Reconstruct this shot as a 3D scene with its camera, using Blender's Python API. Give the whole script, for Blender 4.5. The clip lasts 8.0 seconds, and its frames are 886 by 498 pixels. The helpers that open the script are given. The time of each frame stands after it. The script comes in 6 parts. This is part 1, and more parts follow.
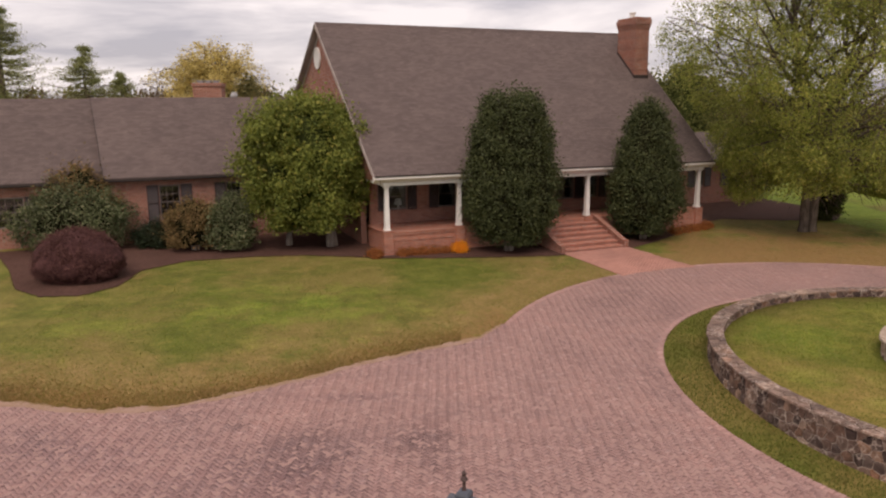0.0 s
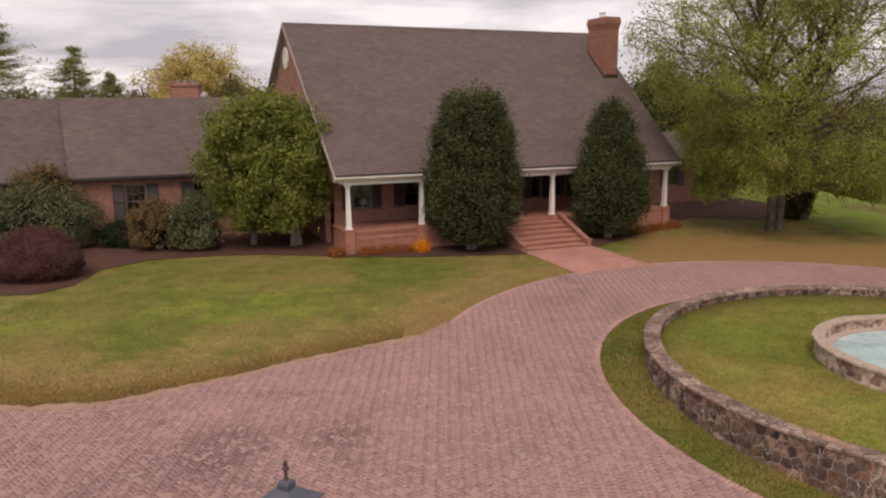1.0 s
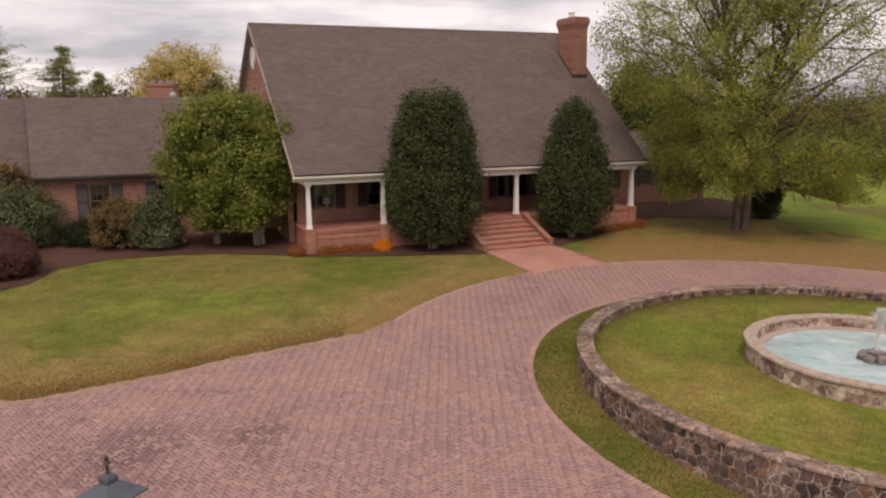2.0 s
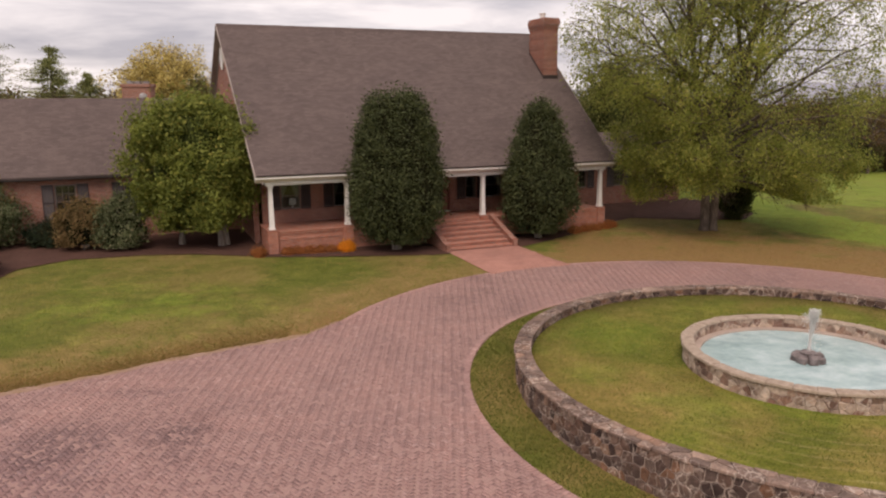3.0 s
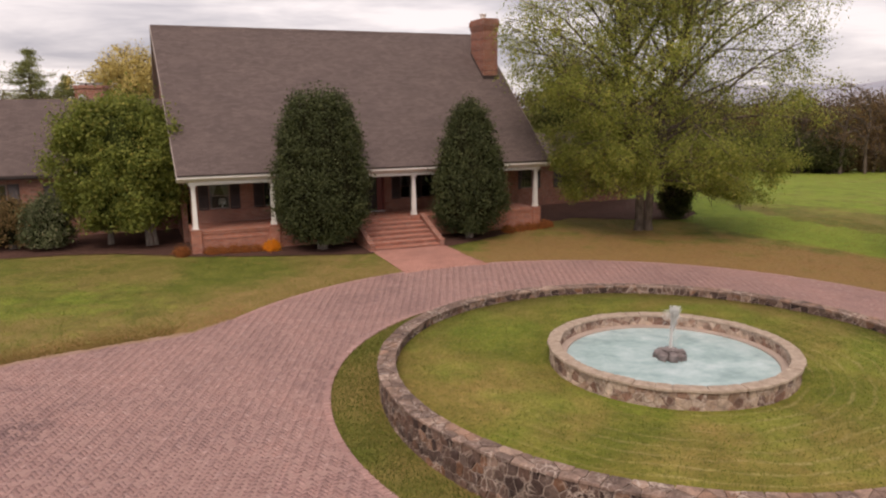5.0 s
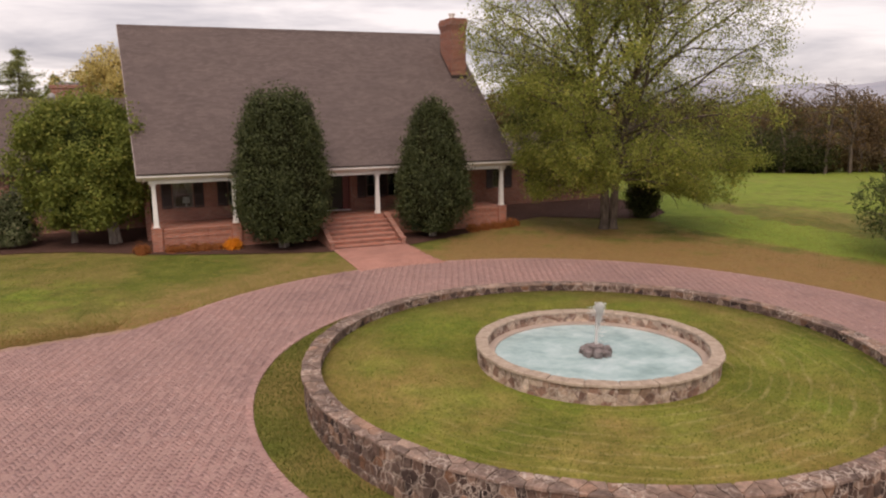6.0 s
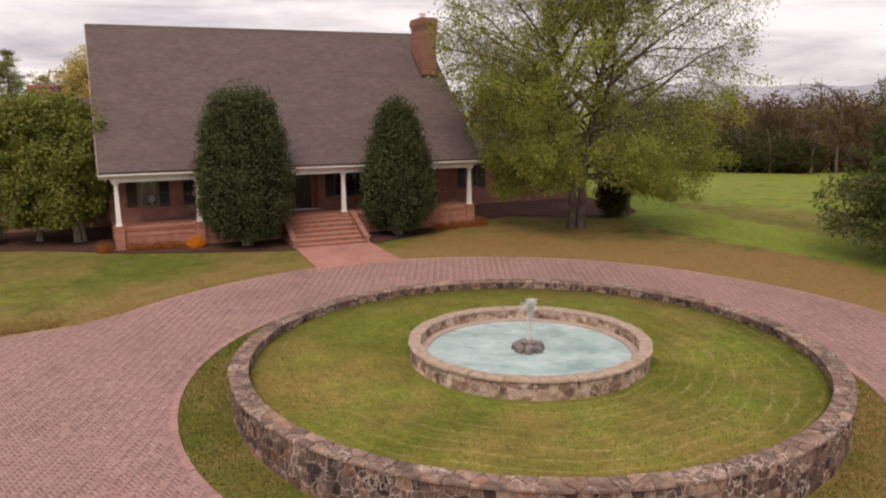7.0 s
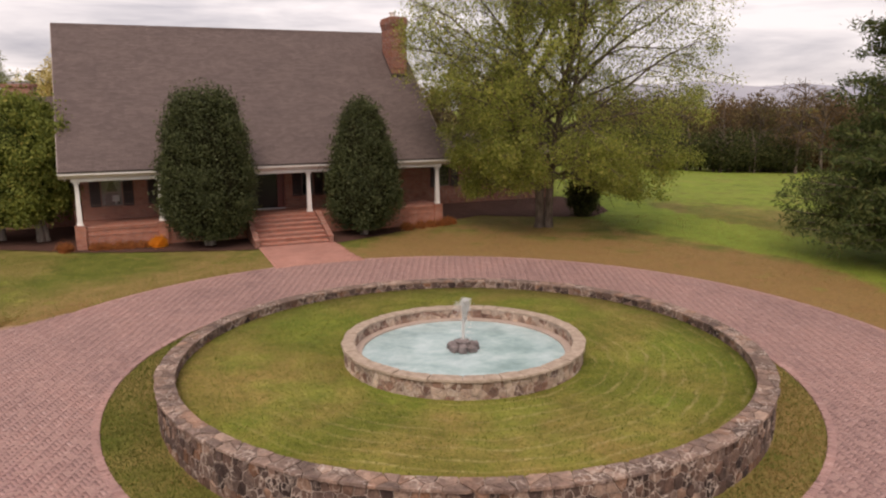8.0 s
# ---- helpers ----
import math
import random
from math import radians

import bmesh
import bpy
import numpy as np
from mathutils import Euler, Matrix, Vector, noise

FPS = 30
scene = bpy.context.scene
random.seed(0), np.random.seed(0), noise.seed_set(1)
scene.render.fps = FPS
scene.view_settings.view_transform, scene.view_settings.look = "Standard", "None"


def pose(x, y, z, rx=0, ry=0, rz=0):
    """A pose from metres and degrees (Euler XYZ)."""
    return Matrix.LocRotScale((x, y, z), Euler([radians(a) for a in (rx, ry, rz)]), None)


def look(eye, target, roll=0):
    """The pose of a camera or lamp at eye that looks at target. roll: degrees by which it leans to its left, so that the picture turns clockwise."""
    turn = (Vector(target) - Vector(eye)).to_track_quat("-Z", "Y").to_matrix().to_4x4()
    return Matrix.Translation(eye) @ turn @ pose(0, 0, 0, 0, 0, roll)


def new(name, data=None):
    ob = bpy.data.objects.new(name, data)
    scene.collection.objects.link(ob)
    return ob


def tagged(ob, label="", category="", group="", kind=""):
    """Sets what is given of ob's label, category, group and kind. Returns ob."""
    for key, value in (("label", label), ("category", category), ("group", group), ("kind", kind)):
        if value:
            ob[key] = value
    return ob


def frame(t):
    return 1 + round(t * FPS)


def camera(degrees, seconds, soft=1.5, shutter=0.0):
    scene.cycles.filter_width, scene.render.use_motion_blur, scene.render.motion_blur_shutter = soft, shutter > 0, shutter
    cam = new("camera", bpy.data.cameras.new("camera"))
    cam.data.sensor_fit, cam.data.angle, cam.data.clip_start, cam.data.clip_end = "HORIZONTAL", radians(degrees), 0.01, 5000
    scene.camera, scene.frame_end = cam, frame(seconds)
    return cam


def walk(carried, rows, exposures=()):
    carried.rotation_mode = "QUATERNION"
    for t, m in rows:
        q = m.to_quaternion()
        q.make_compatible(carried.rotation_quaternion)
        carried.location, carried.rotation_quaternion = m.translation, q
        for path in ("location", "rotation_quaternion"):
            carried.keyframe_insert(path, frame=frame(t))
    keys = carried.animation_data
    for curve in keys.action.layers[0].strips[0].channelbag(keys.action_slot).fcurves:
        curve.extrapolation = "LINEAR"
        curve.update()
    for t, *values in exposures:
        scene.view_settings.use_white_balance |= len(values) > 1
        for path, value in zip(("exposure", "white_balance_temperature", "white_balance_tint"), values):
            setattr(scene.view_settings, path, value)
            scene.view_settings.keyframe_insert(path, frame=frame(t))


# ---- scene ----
cam = camera(62.0, 8.0, 2.2)
PATH = [
    (0, (0.107, -0.06, 7.413), (0.1, 1.903, 7.03), -0.4),
    (0.5, (1.021, -0.137, 7.442), (1.015, 1.826, 7.057), -0.4),
    (1, (2.092, -0.261, 7.386), (2.08, 1.701, 7.003), -0.5),
    (1.5, (3.17, -0.339, 7.37), (3.154, 1.624, 6.986), -0.5),
    (3, (5.992, -0.42, 7.385), (5.976, 1.543, 7.002), -0.5),
    (3.5, (7.012, -0.46, 7.362), (6.991, 1.504, 6.982), -0.6),
    (4, (8.012, -0.48, 7.331), (7.988, 1.484, 6.952), -0.6),
    (4.5, (8.929, -0.494, 7.296), (8.908, 1.469, 6.918), -0.6),
    (6, (12.058, -0.7, 7.17), (12.031, 1.264, 6.793), -0.6),
    (6.5, (13.014, -0.814, 7.151), (12.987, 1.15, 6.775), -0.6),
    (7, (14.006, -0.791, 7.031), (13.977, 1.174, 6.657), -0.6),
    (7.5, (14.966, -0.762, 6.988), (14.937, 1.202, 6.613), -0.6),
    (8, (15.831, -0.711, 6.991), (15.806, 1.254, 6.616), -0.6),
]
walk(cam, [(t, look(eye, target, roll)) for t, eye, target, roll in PATH], [(0.0, 0.58, 7220, 21), (8.0, 0.65, 7220, 21)])

# ---- world, sun ----
SUN_EL, SUN_AZ = 52.0, 191.0
world = bpy.data.worlds.new("sky")
scene.world = world
world.use_nodes = True
wt = world.node_tree
wt.nodes.clear()


def wnode(kind, **kw):
    n = wt.nodes.new(kind)
    for k, v in kw.items():
        n.inputs[k].default_value = v
    return n


sky = wt.nodes.new("ShaderNodeTexSky")
sky.sky_type, sky.sun_disc = "NISHITA", False
sky.sun_elevation, sky.sun_rotation = radians(SUN_EL), radians(SUN_AZ)
wcoord = wt.nodes.new("ShaderNodeTexCoord")
wmap = wnode("ShaderNodeMapping", Scale=(1.0, 1.0, 6.0), Rotation=(0.03, 0.02, 0.6))
wnoise = wnode("ShaderNodeTexNoise", Scale=3.4, Detail=8.0, Roughness=0.55, Distortion=0.3)
wramp = wt.nodes.new("ShaderNodeValToRGB")
wramp.color_ramp.elements[0].position, wramp.color_ramp.elements[0].color = 0.36, (3.9, 4.05, 4.6, 1)
wramp.color_ramp.elements[1].position, wramp.color_ramp.elements[1].color = 0.6, (7.9, 7.95, 8.15, 1)
wmix = wt.nodes.new("ShaderNodeMixRGB")
wmix.inputs[0].default_value = 0.9
wbg = wnode("ShaderNodeBackground", Strength=0.082)
wout = wt.nodes.new("ShaderNodeOutputWorld")
wt.links.new(wcoord.outputs["Generated"], wmap.inputs["Vector"])
wt.links.new(wmap.outputs["Vector"], wnoise.inputs["Vector"])
wt.links.new(wnoise.outputs["Fac"], wramp.inputs["Fac"])
wt.links.new(sky.outputs["Color"], wmix.inputs[1])
wt.links.new(wramp.outputs["Color"], wmix.inputs[2])
wt.links.new(wmix.outputs["Color"], wbg.inputs["Color"])
wt.links.new(wbg.outputs["Background"], wout.inputs["Surface"])

sun_data = bpy.data.lights.new("sun", "SUN")
sun_data.energy, sun_data.angle, sun_data.color = 1.35, radians(32), (1.0, 0.93, 0.84)
sun = new("sun", sun_data)
sun_dir = Vector((math.sin(radians(SUN_AZ)) * math.cos(radians(SUN_EL)), math.cos(radians(SUN_AZ)) * math.cos(radians(SUN_EL)), math.sin(radians(SUN_EL))))
sun.matrix_world = look(sun_dir * 60, (0, 0, 0))

# ---- materials ----


class Mat:
    """A node material under construction."""

    def __init__(self, name, rough=0.8, metal=0.0, spec=0.3):
        self.m = bpy.data.materials.new(name)
        self.m.use_nodes = True
        self.t = self.m.node_tree
        self.b = self.t.nodes["Principled BSDF"]
        self.b.inputs["Roughness"].default_value = rough
        self.b.inputs["Metallic"].default_value = metal
        self.b.inputs["Specular IOR Level"].default_value = spec
        self.coord = self.t.nodes.new("ShaderNodeTexCoord").outputs["Object"]

    def node(self, kind, links=None, **kw):
        n = self.t.nodes.new(kind)
        for k, v in kw.items():
            n.inputs[k].default_value = v
        for k, v in (links or {}).items():
            self.t.links.new(v, n.inputs[k])
        return n

    def scaled(self, s, vector=None):
        return self.node("ShaderNodeMapping", {"Vector": vector or self.coord}, Scale=s).outputs["Vector"]

    def noise(self, scale, detail=4.0, rough=0.55, vector=None, distortion=0.0):
        return self.node("ShaderNodeTexNoise", {"Vector": vector or self.coord}, Scale=scale, Detail=detail, Roughness=rough, Distortion=distortion).outputs["Fac"]

    def ramp(self, fac, *stops):
        r = self.node("ShaderNodeValToRGB", {"Fac": fac})
        while len(r.color_ramp.elements) < len(stops):
            r.color_ramp.elements.new(0.5)
        for e, (p, c) in zip(r.color_ramp.elements, stops):
            e.position, e.color = p, (*c, 1) if len(c) == 3 else c
        return r.outputs["Color"]

    def mix(self, fac, a, b, mode="MIX"):
        n = self.t.nodes.new("ShaderNodeMixRGB")
        n.blend_type = mode
        for k, v in ((0, fac), (1, a), (2, b)):
            if hasattr(v, "is_output"):
                self.t.links.new(v, n.inputs[k])
            else:
                n.inputs[k].default_value = v if k == 0 else (*v, 1)
        return n.outputs["Color"]

    def colour(self, c):
        if hasattr(c, "is_output"):
            self.t.links.new(c, self.b.inputs["Base Color"])
        else:
            self.b.inputs["Base Color"].default_value = (*c, 1)
        return self

    def bump(self, height, strength=0.4, distance=0.02):
        n = self.node("ShaderNodeBump", {"Height": height}, Strength=strength, Distance=distance)
        self.t.links.new(n.outputs["Normal"], self.b.inputs["Normal"])
        return self

    def island(self):
        return self.t.nodes.new("ShaderNodeNewGeometry").outputs["Random Per Island"]

    def random(self):
        return self.t.nodes.new("ShaderNodeObjectInfo").outputs["Random"]


def grass_material(name, rings=False):
    a = Mat(name, 0.9, spec=0.15)
    fine = a.noise(7.0, 6.0, 0.75)
    mid = a.noise(1.0, 7.0, 0.72)
    big = a.noise(0.17, 4.0, 0.6, distortion=0.8)
    green = a.ramp(mid, (0.3, (0.07, 0.09, 0.015)), (0.5, (0.118, 0.136, 0.024)), (0.7, (0.17, 0.176, 0.038)))
    straw = a.ramp(mid, (0.3, (0.19, 0.14, 0.044)), (0.55, (0.26, 0.182, 0.07)), (0.75, (0.32, 0.22, 0.098)))
    lush = a.ramp(mid, (0.3, (0.13, 0.2, 0.024)), (0.7, (0.225, 0.295, 0.04)))
    rust = a.ramp(mid, (0.3, (0.255, 0.145, 0.062)), (0.7, (0.25, 0.168, 0.064)))
    c = a.mix(a.ramp(big, (0.40, (0, 0, 0)), (0.66, (0.75, 0.75, 0.75))), green, straw)
    if rings:
        c = a.mix(1.0, c, (1.19, 1.13, 1.08), "MULTIPLY")
        sep = a.node("ShaderNodeSeparateXYZ", {"Vector": a.coord})
        off = a.node("ShaderNodeCombineXYZ", {"X": sep.outputs["X"], "Y": sep.outputs["Y"]})
        away = a.node("ShaderNodeVectorMath", {0: off.outputs["Vector"]})
        away.operation = "DISTANCE"
        away.inputs[1].default_value = (16.12, 19.5, 0.0)
        small = a.node("ShaderNodeMath", {0: a.noise(0.5, 3.0)})
        small.operation = "MULTIPLY"
        small.inputs[1].default_value = 0.7
        wob = a.node("ShaderNodeMath", {0: small.outputs[0], 1: away.outputs["Value"]})
        wave = a.node("ShaderNodeMath", {0: wob.outputs[0]})
        wave.operation = "MULTIPLY"
        wave.inputs[1].default_value = 13.0
        sine = a.node("ShaderNodeMath", {0: wave.outputs[0]})
        sine.operation = "SINE"
        patch = a.noise(0.8, 5.0, 0.75)
        both = a.node("ShaderNodeMath", {0: sine.outputs[0], 1: patch})
        both.operation = "MULTIPLY"
        c = a.mix(a.ramp(a.noise(0.33, 4.0, 0.6), (0.47, (0, 0, 0)), (0.64, (0.5, 0.5, 0.5))), c, lush)
        side = a.node("ShaderNodeMath", {0: sep.outputs["X"], 1: sep.outputs["Y"]})
        side.operation = "SUBTRACT"
        worn = a.ramp(a.node("ShaderNodeMapRange", {"Value": side.outputs[0]}, **{"From Min": -8.0, "From Max": 4.0}).outputs["Result"], (0.25, (0.12, 0.12, 0.12)), (0.8, (0.55, 0.55, 0.55)))
        c = a.mix(a.mix(1.0, worn, a.ramp(both.outputs[0], (0.36, (0, 0, 0)), (0.6, (1, 1, 1))), "MULTIPLY"), c, (0.36, 0.30, 0.13))
    else:
        for key, shade in (("dry", straw), ("rust", rust), ("lush", lush)):
            at_ = a.t.nodes.new("ShaderNodeAttribute")
            at_.attribute_name = key
            rough = a.noise(0.6, 7.0, 0.7)
            wild = a.node("ShaderNodeMath", {0: rough})
            wild.operation = "MULTIPLY_ADD"
            wild.inputs[1].default_value, wild.inputs[2].default_value = (1.3, -0.15) if key == "lush" else (2.2, -0.6)
            ragged = a.node("ShaderNodeMath", {0: at_.outputs["Fac"], 1: wild.outputs[0]})
            ragged.operation = "ADD"
            c = a.mix(a.ramp(ragged.outputs[0], (0.66, (0, 0, 0)), (1.2, (0.92, 0.92, 0.92))), c, shade)
    c = a.mix(0.6, c, a.ramp(fine, (0.3, (0.5, 0.5, 0.5)), (0.7, (1.42, 1.38, 1.3))), "MULTIPLY")
    return a.colour(c).bump(fine, 0.7, 0.05)


GRASS = grass_material("grass")
ISLE_GRASS = grass_material("ring_mown_grass", True)


def mulch_material():
    a = Mat("bark_mulch", 0.95, spec=0.1)
    n1, n2 = a.noise(14.0, 5.0, 0.75), a.noise(0.7, 3.0)
    c = a.ramp(n1, (0.3, (0.05, 0.027, 0.021)), (0.55, (0.11, 0.059, 0.046)), (0.75, (0.19, 0.11, 0.084)))
    c = a.mix(0.4, c, a.ramp(n2, (0.3, (0.6, 0.6, 0.6)), (0.7, (1.25, 1.2, 1.2))), "MULTIPLY")
    return a.colour(c).bump(n1, 0.9, 0.05)


MULCH = mulch_material()


def paver_material(name, random_of, light=1.0):
    a = Mat(name, 0.75, spec=0.3)
    r = a.island() if random_of == "island" else a.random()
    c = a.ramp(r, (0.0, (0.3, 0.182, 0.162)), (0.35, (0.338, 0.206, 0.182)), (0.6, (0.33, 0.207, 0.186)), (0.9, (0.365, 0.228, 0.202)), (0.95, (0.385, 0.247, 0.22)), (1.0, (0.41, 0.272, 0.244)))
    wear = a.noise(0.23, 5.0, 0.6, distortion=0.8)
    c = a.mix(0.8, c, a.ramp(wear, (0.33, (0.74, 0.73, 0.75)), (0.43, (0.92, 0.91, 0.92)), (0.52, (1.0, 0.98, 0.98)), (0.66, (1.12, 1.06, 1.04))), "MULTIPLY")
    stain = a.noise(0.5, 6.0, 0.7, a.scaled((0.8, 1.0, 1.0)), 1.0)
    c = a.mix(0.5, c, a.ramp(stain, (0.3, (0.62, 0.61, 0.65)), (0.42, (0.88, 0.87, 0.89)), (0.5, (0.98, 0.97, 0.97)), (0.68, (1.08, 1.04, 1.02))), "MULTIPLY")
    c = a.mix(1.0, c, (light, light, light), "MULTIPLY")
    # old tyre and damp stains near the lamp post
    torn = a.noise(0.9, 6.0, 0.7, None, 0.6)
    for x, y, rx, ry, depth in ((-0.4, 15.9, 1.25, 1.9, 0.62), (-3.3, 15.1, 1.5, 2.2, 0.66), (-4.9, 16.5, 0.55, 0.3, 0.62), (-2.4, 18.3, 2.4, 0.45, 0.74), (-8.5, 15.5, 2.6, 1.6, 0.8), (-4.2, 13.6, 6.5, 3.4, 0.8), (6.3, 13.2, 1.7, 1.2, 0.86)):
        off = a.node("ShaderNodeMapping", {"Vector": a.coord}, Location=(-x / rx, -y / ry, 0.0), Scale=(1 / rx, 1 / ry, 0.0)).outputs["Vector"]
        far = a.node("ShaderNodeVectorMath", {0: off})
        far.operation = "LENGTH"
        mess = a.node("ShaderNodeMath", {0: torn, 1: far.outputs["Value"]})
        mess.operation = "MULTIPLY_ADD"
        mess.inputs[1].default_value = 1.5
        a.t.links.new(far.outputs["Value"], mess.inputs[2])
        for link in list(mess.inputs[1].links):
            a.t.links.remove(link)
        half = a.node("ShaderNodeMath", {0: mess.outputs[0]})
        half.operation = "MULTIPLY"
        half.inputs[1].default_value = 0.5
        c = a.mix(1.0, c, a.ramp(half.outputs[0], (0.45, (depth, depth, depth * 1.05)), (0.86, (1, 1, 1))), "MULTIPLY")
    g = a.noise(13.0, 4.0, 0.7)
    c = a.mix(0.45, c, a.ramp(g, (0.35, (0.72, 0.71, 0.73)), (0.5, (0.98, 0.98, 0.98)), (0.66, (1.36, 1.34, 1.32))), "MULTIPLY")
    return a.colour(c).bump(g, 0.3, 0.004)


PAVER = paver_material("clay_paver", "island")
PAVER_ONE = paver_material("clay_paver_single", "object")
BORDER = paver_material("pale_border_paver", "island", 1.16)


def sand_material():
    a = Mat("joint_sand", 0.95, spec=0.1)
    n = a.noise(25.0, 3.0)
    return a.colour(a.ramp(n, (0.3, (0.31, 0.196, 0.173)), (0.7, (0.37, 0.24, 0.213)))).bump(n, 0.3, 0.005)


SAND = sand_material()


def brick_material(name, light=1.0, warm=1.0, flat=False):
    a = Mat(name, 0.85, spec=0.25)
    sep = a.node("ShaderNodeSeparateXYZ", {"Vector": a.coord})
    add = a.node("ShaderNodeMath", {0: sep.outputs["X"], 1: sep.outputs["Y"]})
    level = a.node("ShaderNodeMath", {0: sep.outputs["Y"], 1: sep.outputs["Z"]})
    comb = a.node("ShaderNodeCombineXYZ", {"X": sep.outputs["X"], "Y": level.outputs[0]} if flat else {"X": add.outputs[0], "Y": sep.outputs["Z"]}).outputs["Vector"]
    n1, n2 = a.noise(2.2, 4.0), a.noise(40.0, 3.0)
    br = a.node("ShaderNodeTexBrick", {"Vector": comb}, Scale=1.0, **{"Brick Width": 0.215, "Row Height": 0.075, "Mortar Size": 0.008, "Mortar Smooth": 0.2, "Bias": -0.5})
    br.inputs["Color1"].default_value = (0.31 * light * warm, 0.122 * light, 0.084 * light / warm, 1)
    br.inputs["Color2"].default_value = (0.10 * light, 0.04 * light, 0.034 * light, 1)
    br.inputs["Mortar"].default_value = (0.37, 0.285, 0.245, 1)
    c = a.mix(0.5, br.outputs["Color"], a.ramp(n1, (0.3, (0.7, 0.68, 0.66)), (0.7, (1.2, 1.2, 1.2))), "MULTIPLY")
    c = a.mix(0.25, c, a.ramp(n2, (0.3, (0.6, 0.6, 0.6)), (0.7, (1.4, 1.4, 1.4))), "MULTIPLY")
    h = a.node("ShaderNodeMath", {0: br.outputs["Fac"]}, **{})
    h.operation = "SUBTRACT"
    h.inputs[0].default_value = 1.0
    a.t.links.new(br.outputs["Fac"], h.inputs[1])
    for link in list(h.inputs[0].links):
        a.t.links.remove(link)
    return a.colour(c).bump(h.outputs[0], 0.5, 0.008)


BRICK = brick_material("red_brick")
CHIMNEY_BRICK = brick_material("chimney_brick", 0.85, 1.08)
BRICK_FLOOR = brick_material("porch_brick", 1.15, 1.1, True)
BRICK_PORCH = brick_material("porch_wall_brick", 1.15, 1.12)


def shingle_material():
    a = Mat("asphalt_shingle", 0.92, spec=0.2)
    sep = a.node("ShaderNodeSeparateXYZ", {"Vector": a.coord})
    up = a.node("ShaderNodeMath", {0: sep.outputs["Z"]})
    up.operation = "MULTIPLY"
    up.inputs[1].default_value = 1.53
    comb = a.node("ShaderNodeCombineXYZ", {"X": sep.outputs["X"], "Y": up.outputs[0]}).outputs["Vector"]
    br = a.node("ShaderNodeTexBrick", {"Vector": comb}, Scale=1.0, **{"Brick Width": 0.31, "Row Height": 0.14, "Mortar Size": 0.005, "Bias": 0.0})
    br.offset = 0.37
    br.inputs["Color1"].default_value = (0.142, 0.108, 0.099, 1)
    br.inputs["Color2"].default_value = (0.108, 0.082, 0.077, 1)
    br.inputs["Mortar"].default_value = (0.07, 0.053, 0.05, 1)
    n1 = a.noise(1.0, 5.0, 0.65, a.scaled((0.55, 0.9, 0.9)))
    n2 = a.noise(30.0, 3.0)
    c = a.mix(0.55, br.outputs["Color"], a.ramp(n1, (0.3, (0.8, 0.8, 0.81)), (0.7, (1.14, 1.12, 1.1))), "MULTIPLY")
    c = a.mix(0.3, c, a.ramp(n2, (0.3, (0.6, 0.6, 0.6)), (0.7, (1.4, 1.4, 1.4))), "MULTIPLY")
    return a.colour(c).bump(br.outputs["Color"], 0.5, 0.015)


SHINGLE = shingle_material()


def paint_material(name, c, rough=0.5, dirt=0.25):
    a = Mat(name, rough, spec=0.4)
    n1, n2 = a.noise(1.6, 5.0, 0.6), a.noise(18.0, 3.0)
    k = a.mix(dirt, c, a.ramp(n1, (0.35, tuple(0.55 * v for v in c)), (0.65, c)), "MIX")
    return a.colour(k).bump(n2, 0.08, 0.003)


WHITE = paint_material("white_paint", (0.78, 0.76, 0.73))
# Unseen ceiling is kept dark so that less light bounces into the porch.
PORCH_CEILING = paint_material("low_bounce_grey_paint", (0.2, 0.175, 0.16))
RAKE = paint_material("weathered_beige_paint", (0.4, 0.34, 0.31), 0.7, 0.4)
SHUTTER = paint_material("dark_shutter_paint", (0.052, 0.036, 0.036), 0.5)
DARK_METAL = paint_material("weathered_dark_metal", (0.085, 0.095, 0.12), 0.45, 0.5)
RUST_METAL = paint_material("rusted_metal", (0.075, 0.042, 0.038), 0.6, 0.5)
GUTTER = paint_material("dark_gutter", (0.045, 0.032, 0.03), 0.6)
DARK_DOORWAY = paint_material("dark_doorway_fill", (0.012, 0.012, 0.014), 0.15)
DOOR_RED = paint_material("red_door_paint", (0.16, 0.03, 0.022), 0.4)


def glass_material():
    a = Mat("clear_window_glass", 0.04, spec=0.5)
    see = a.node("ShaderNodeBsdfTransparent", Color=(0.8, 0.84, 0.84, 1))
    shine = a.node("ShaderNodeBsdfGlossy", Roughness=0.05)
    ms = a.node("ShaderNodeMixShader", {1: see.outputs[0], 2: shine.outputs[0]})
    ms.inputs[0].default_value = 0.08
    a.t.links.new(ms.outputs[0], a.t.nodes["Material Output"].inputs["Surface"])
    return a


GLASS = glass_material()


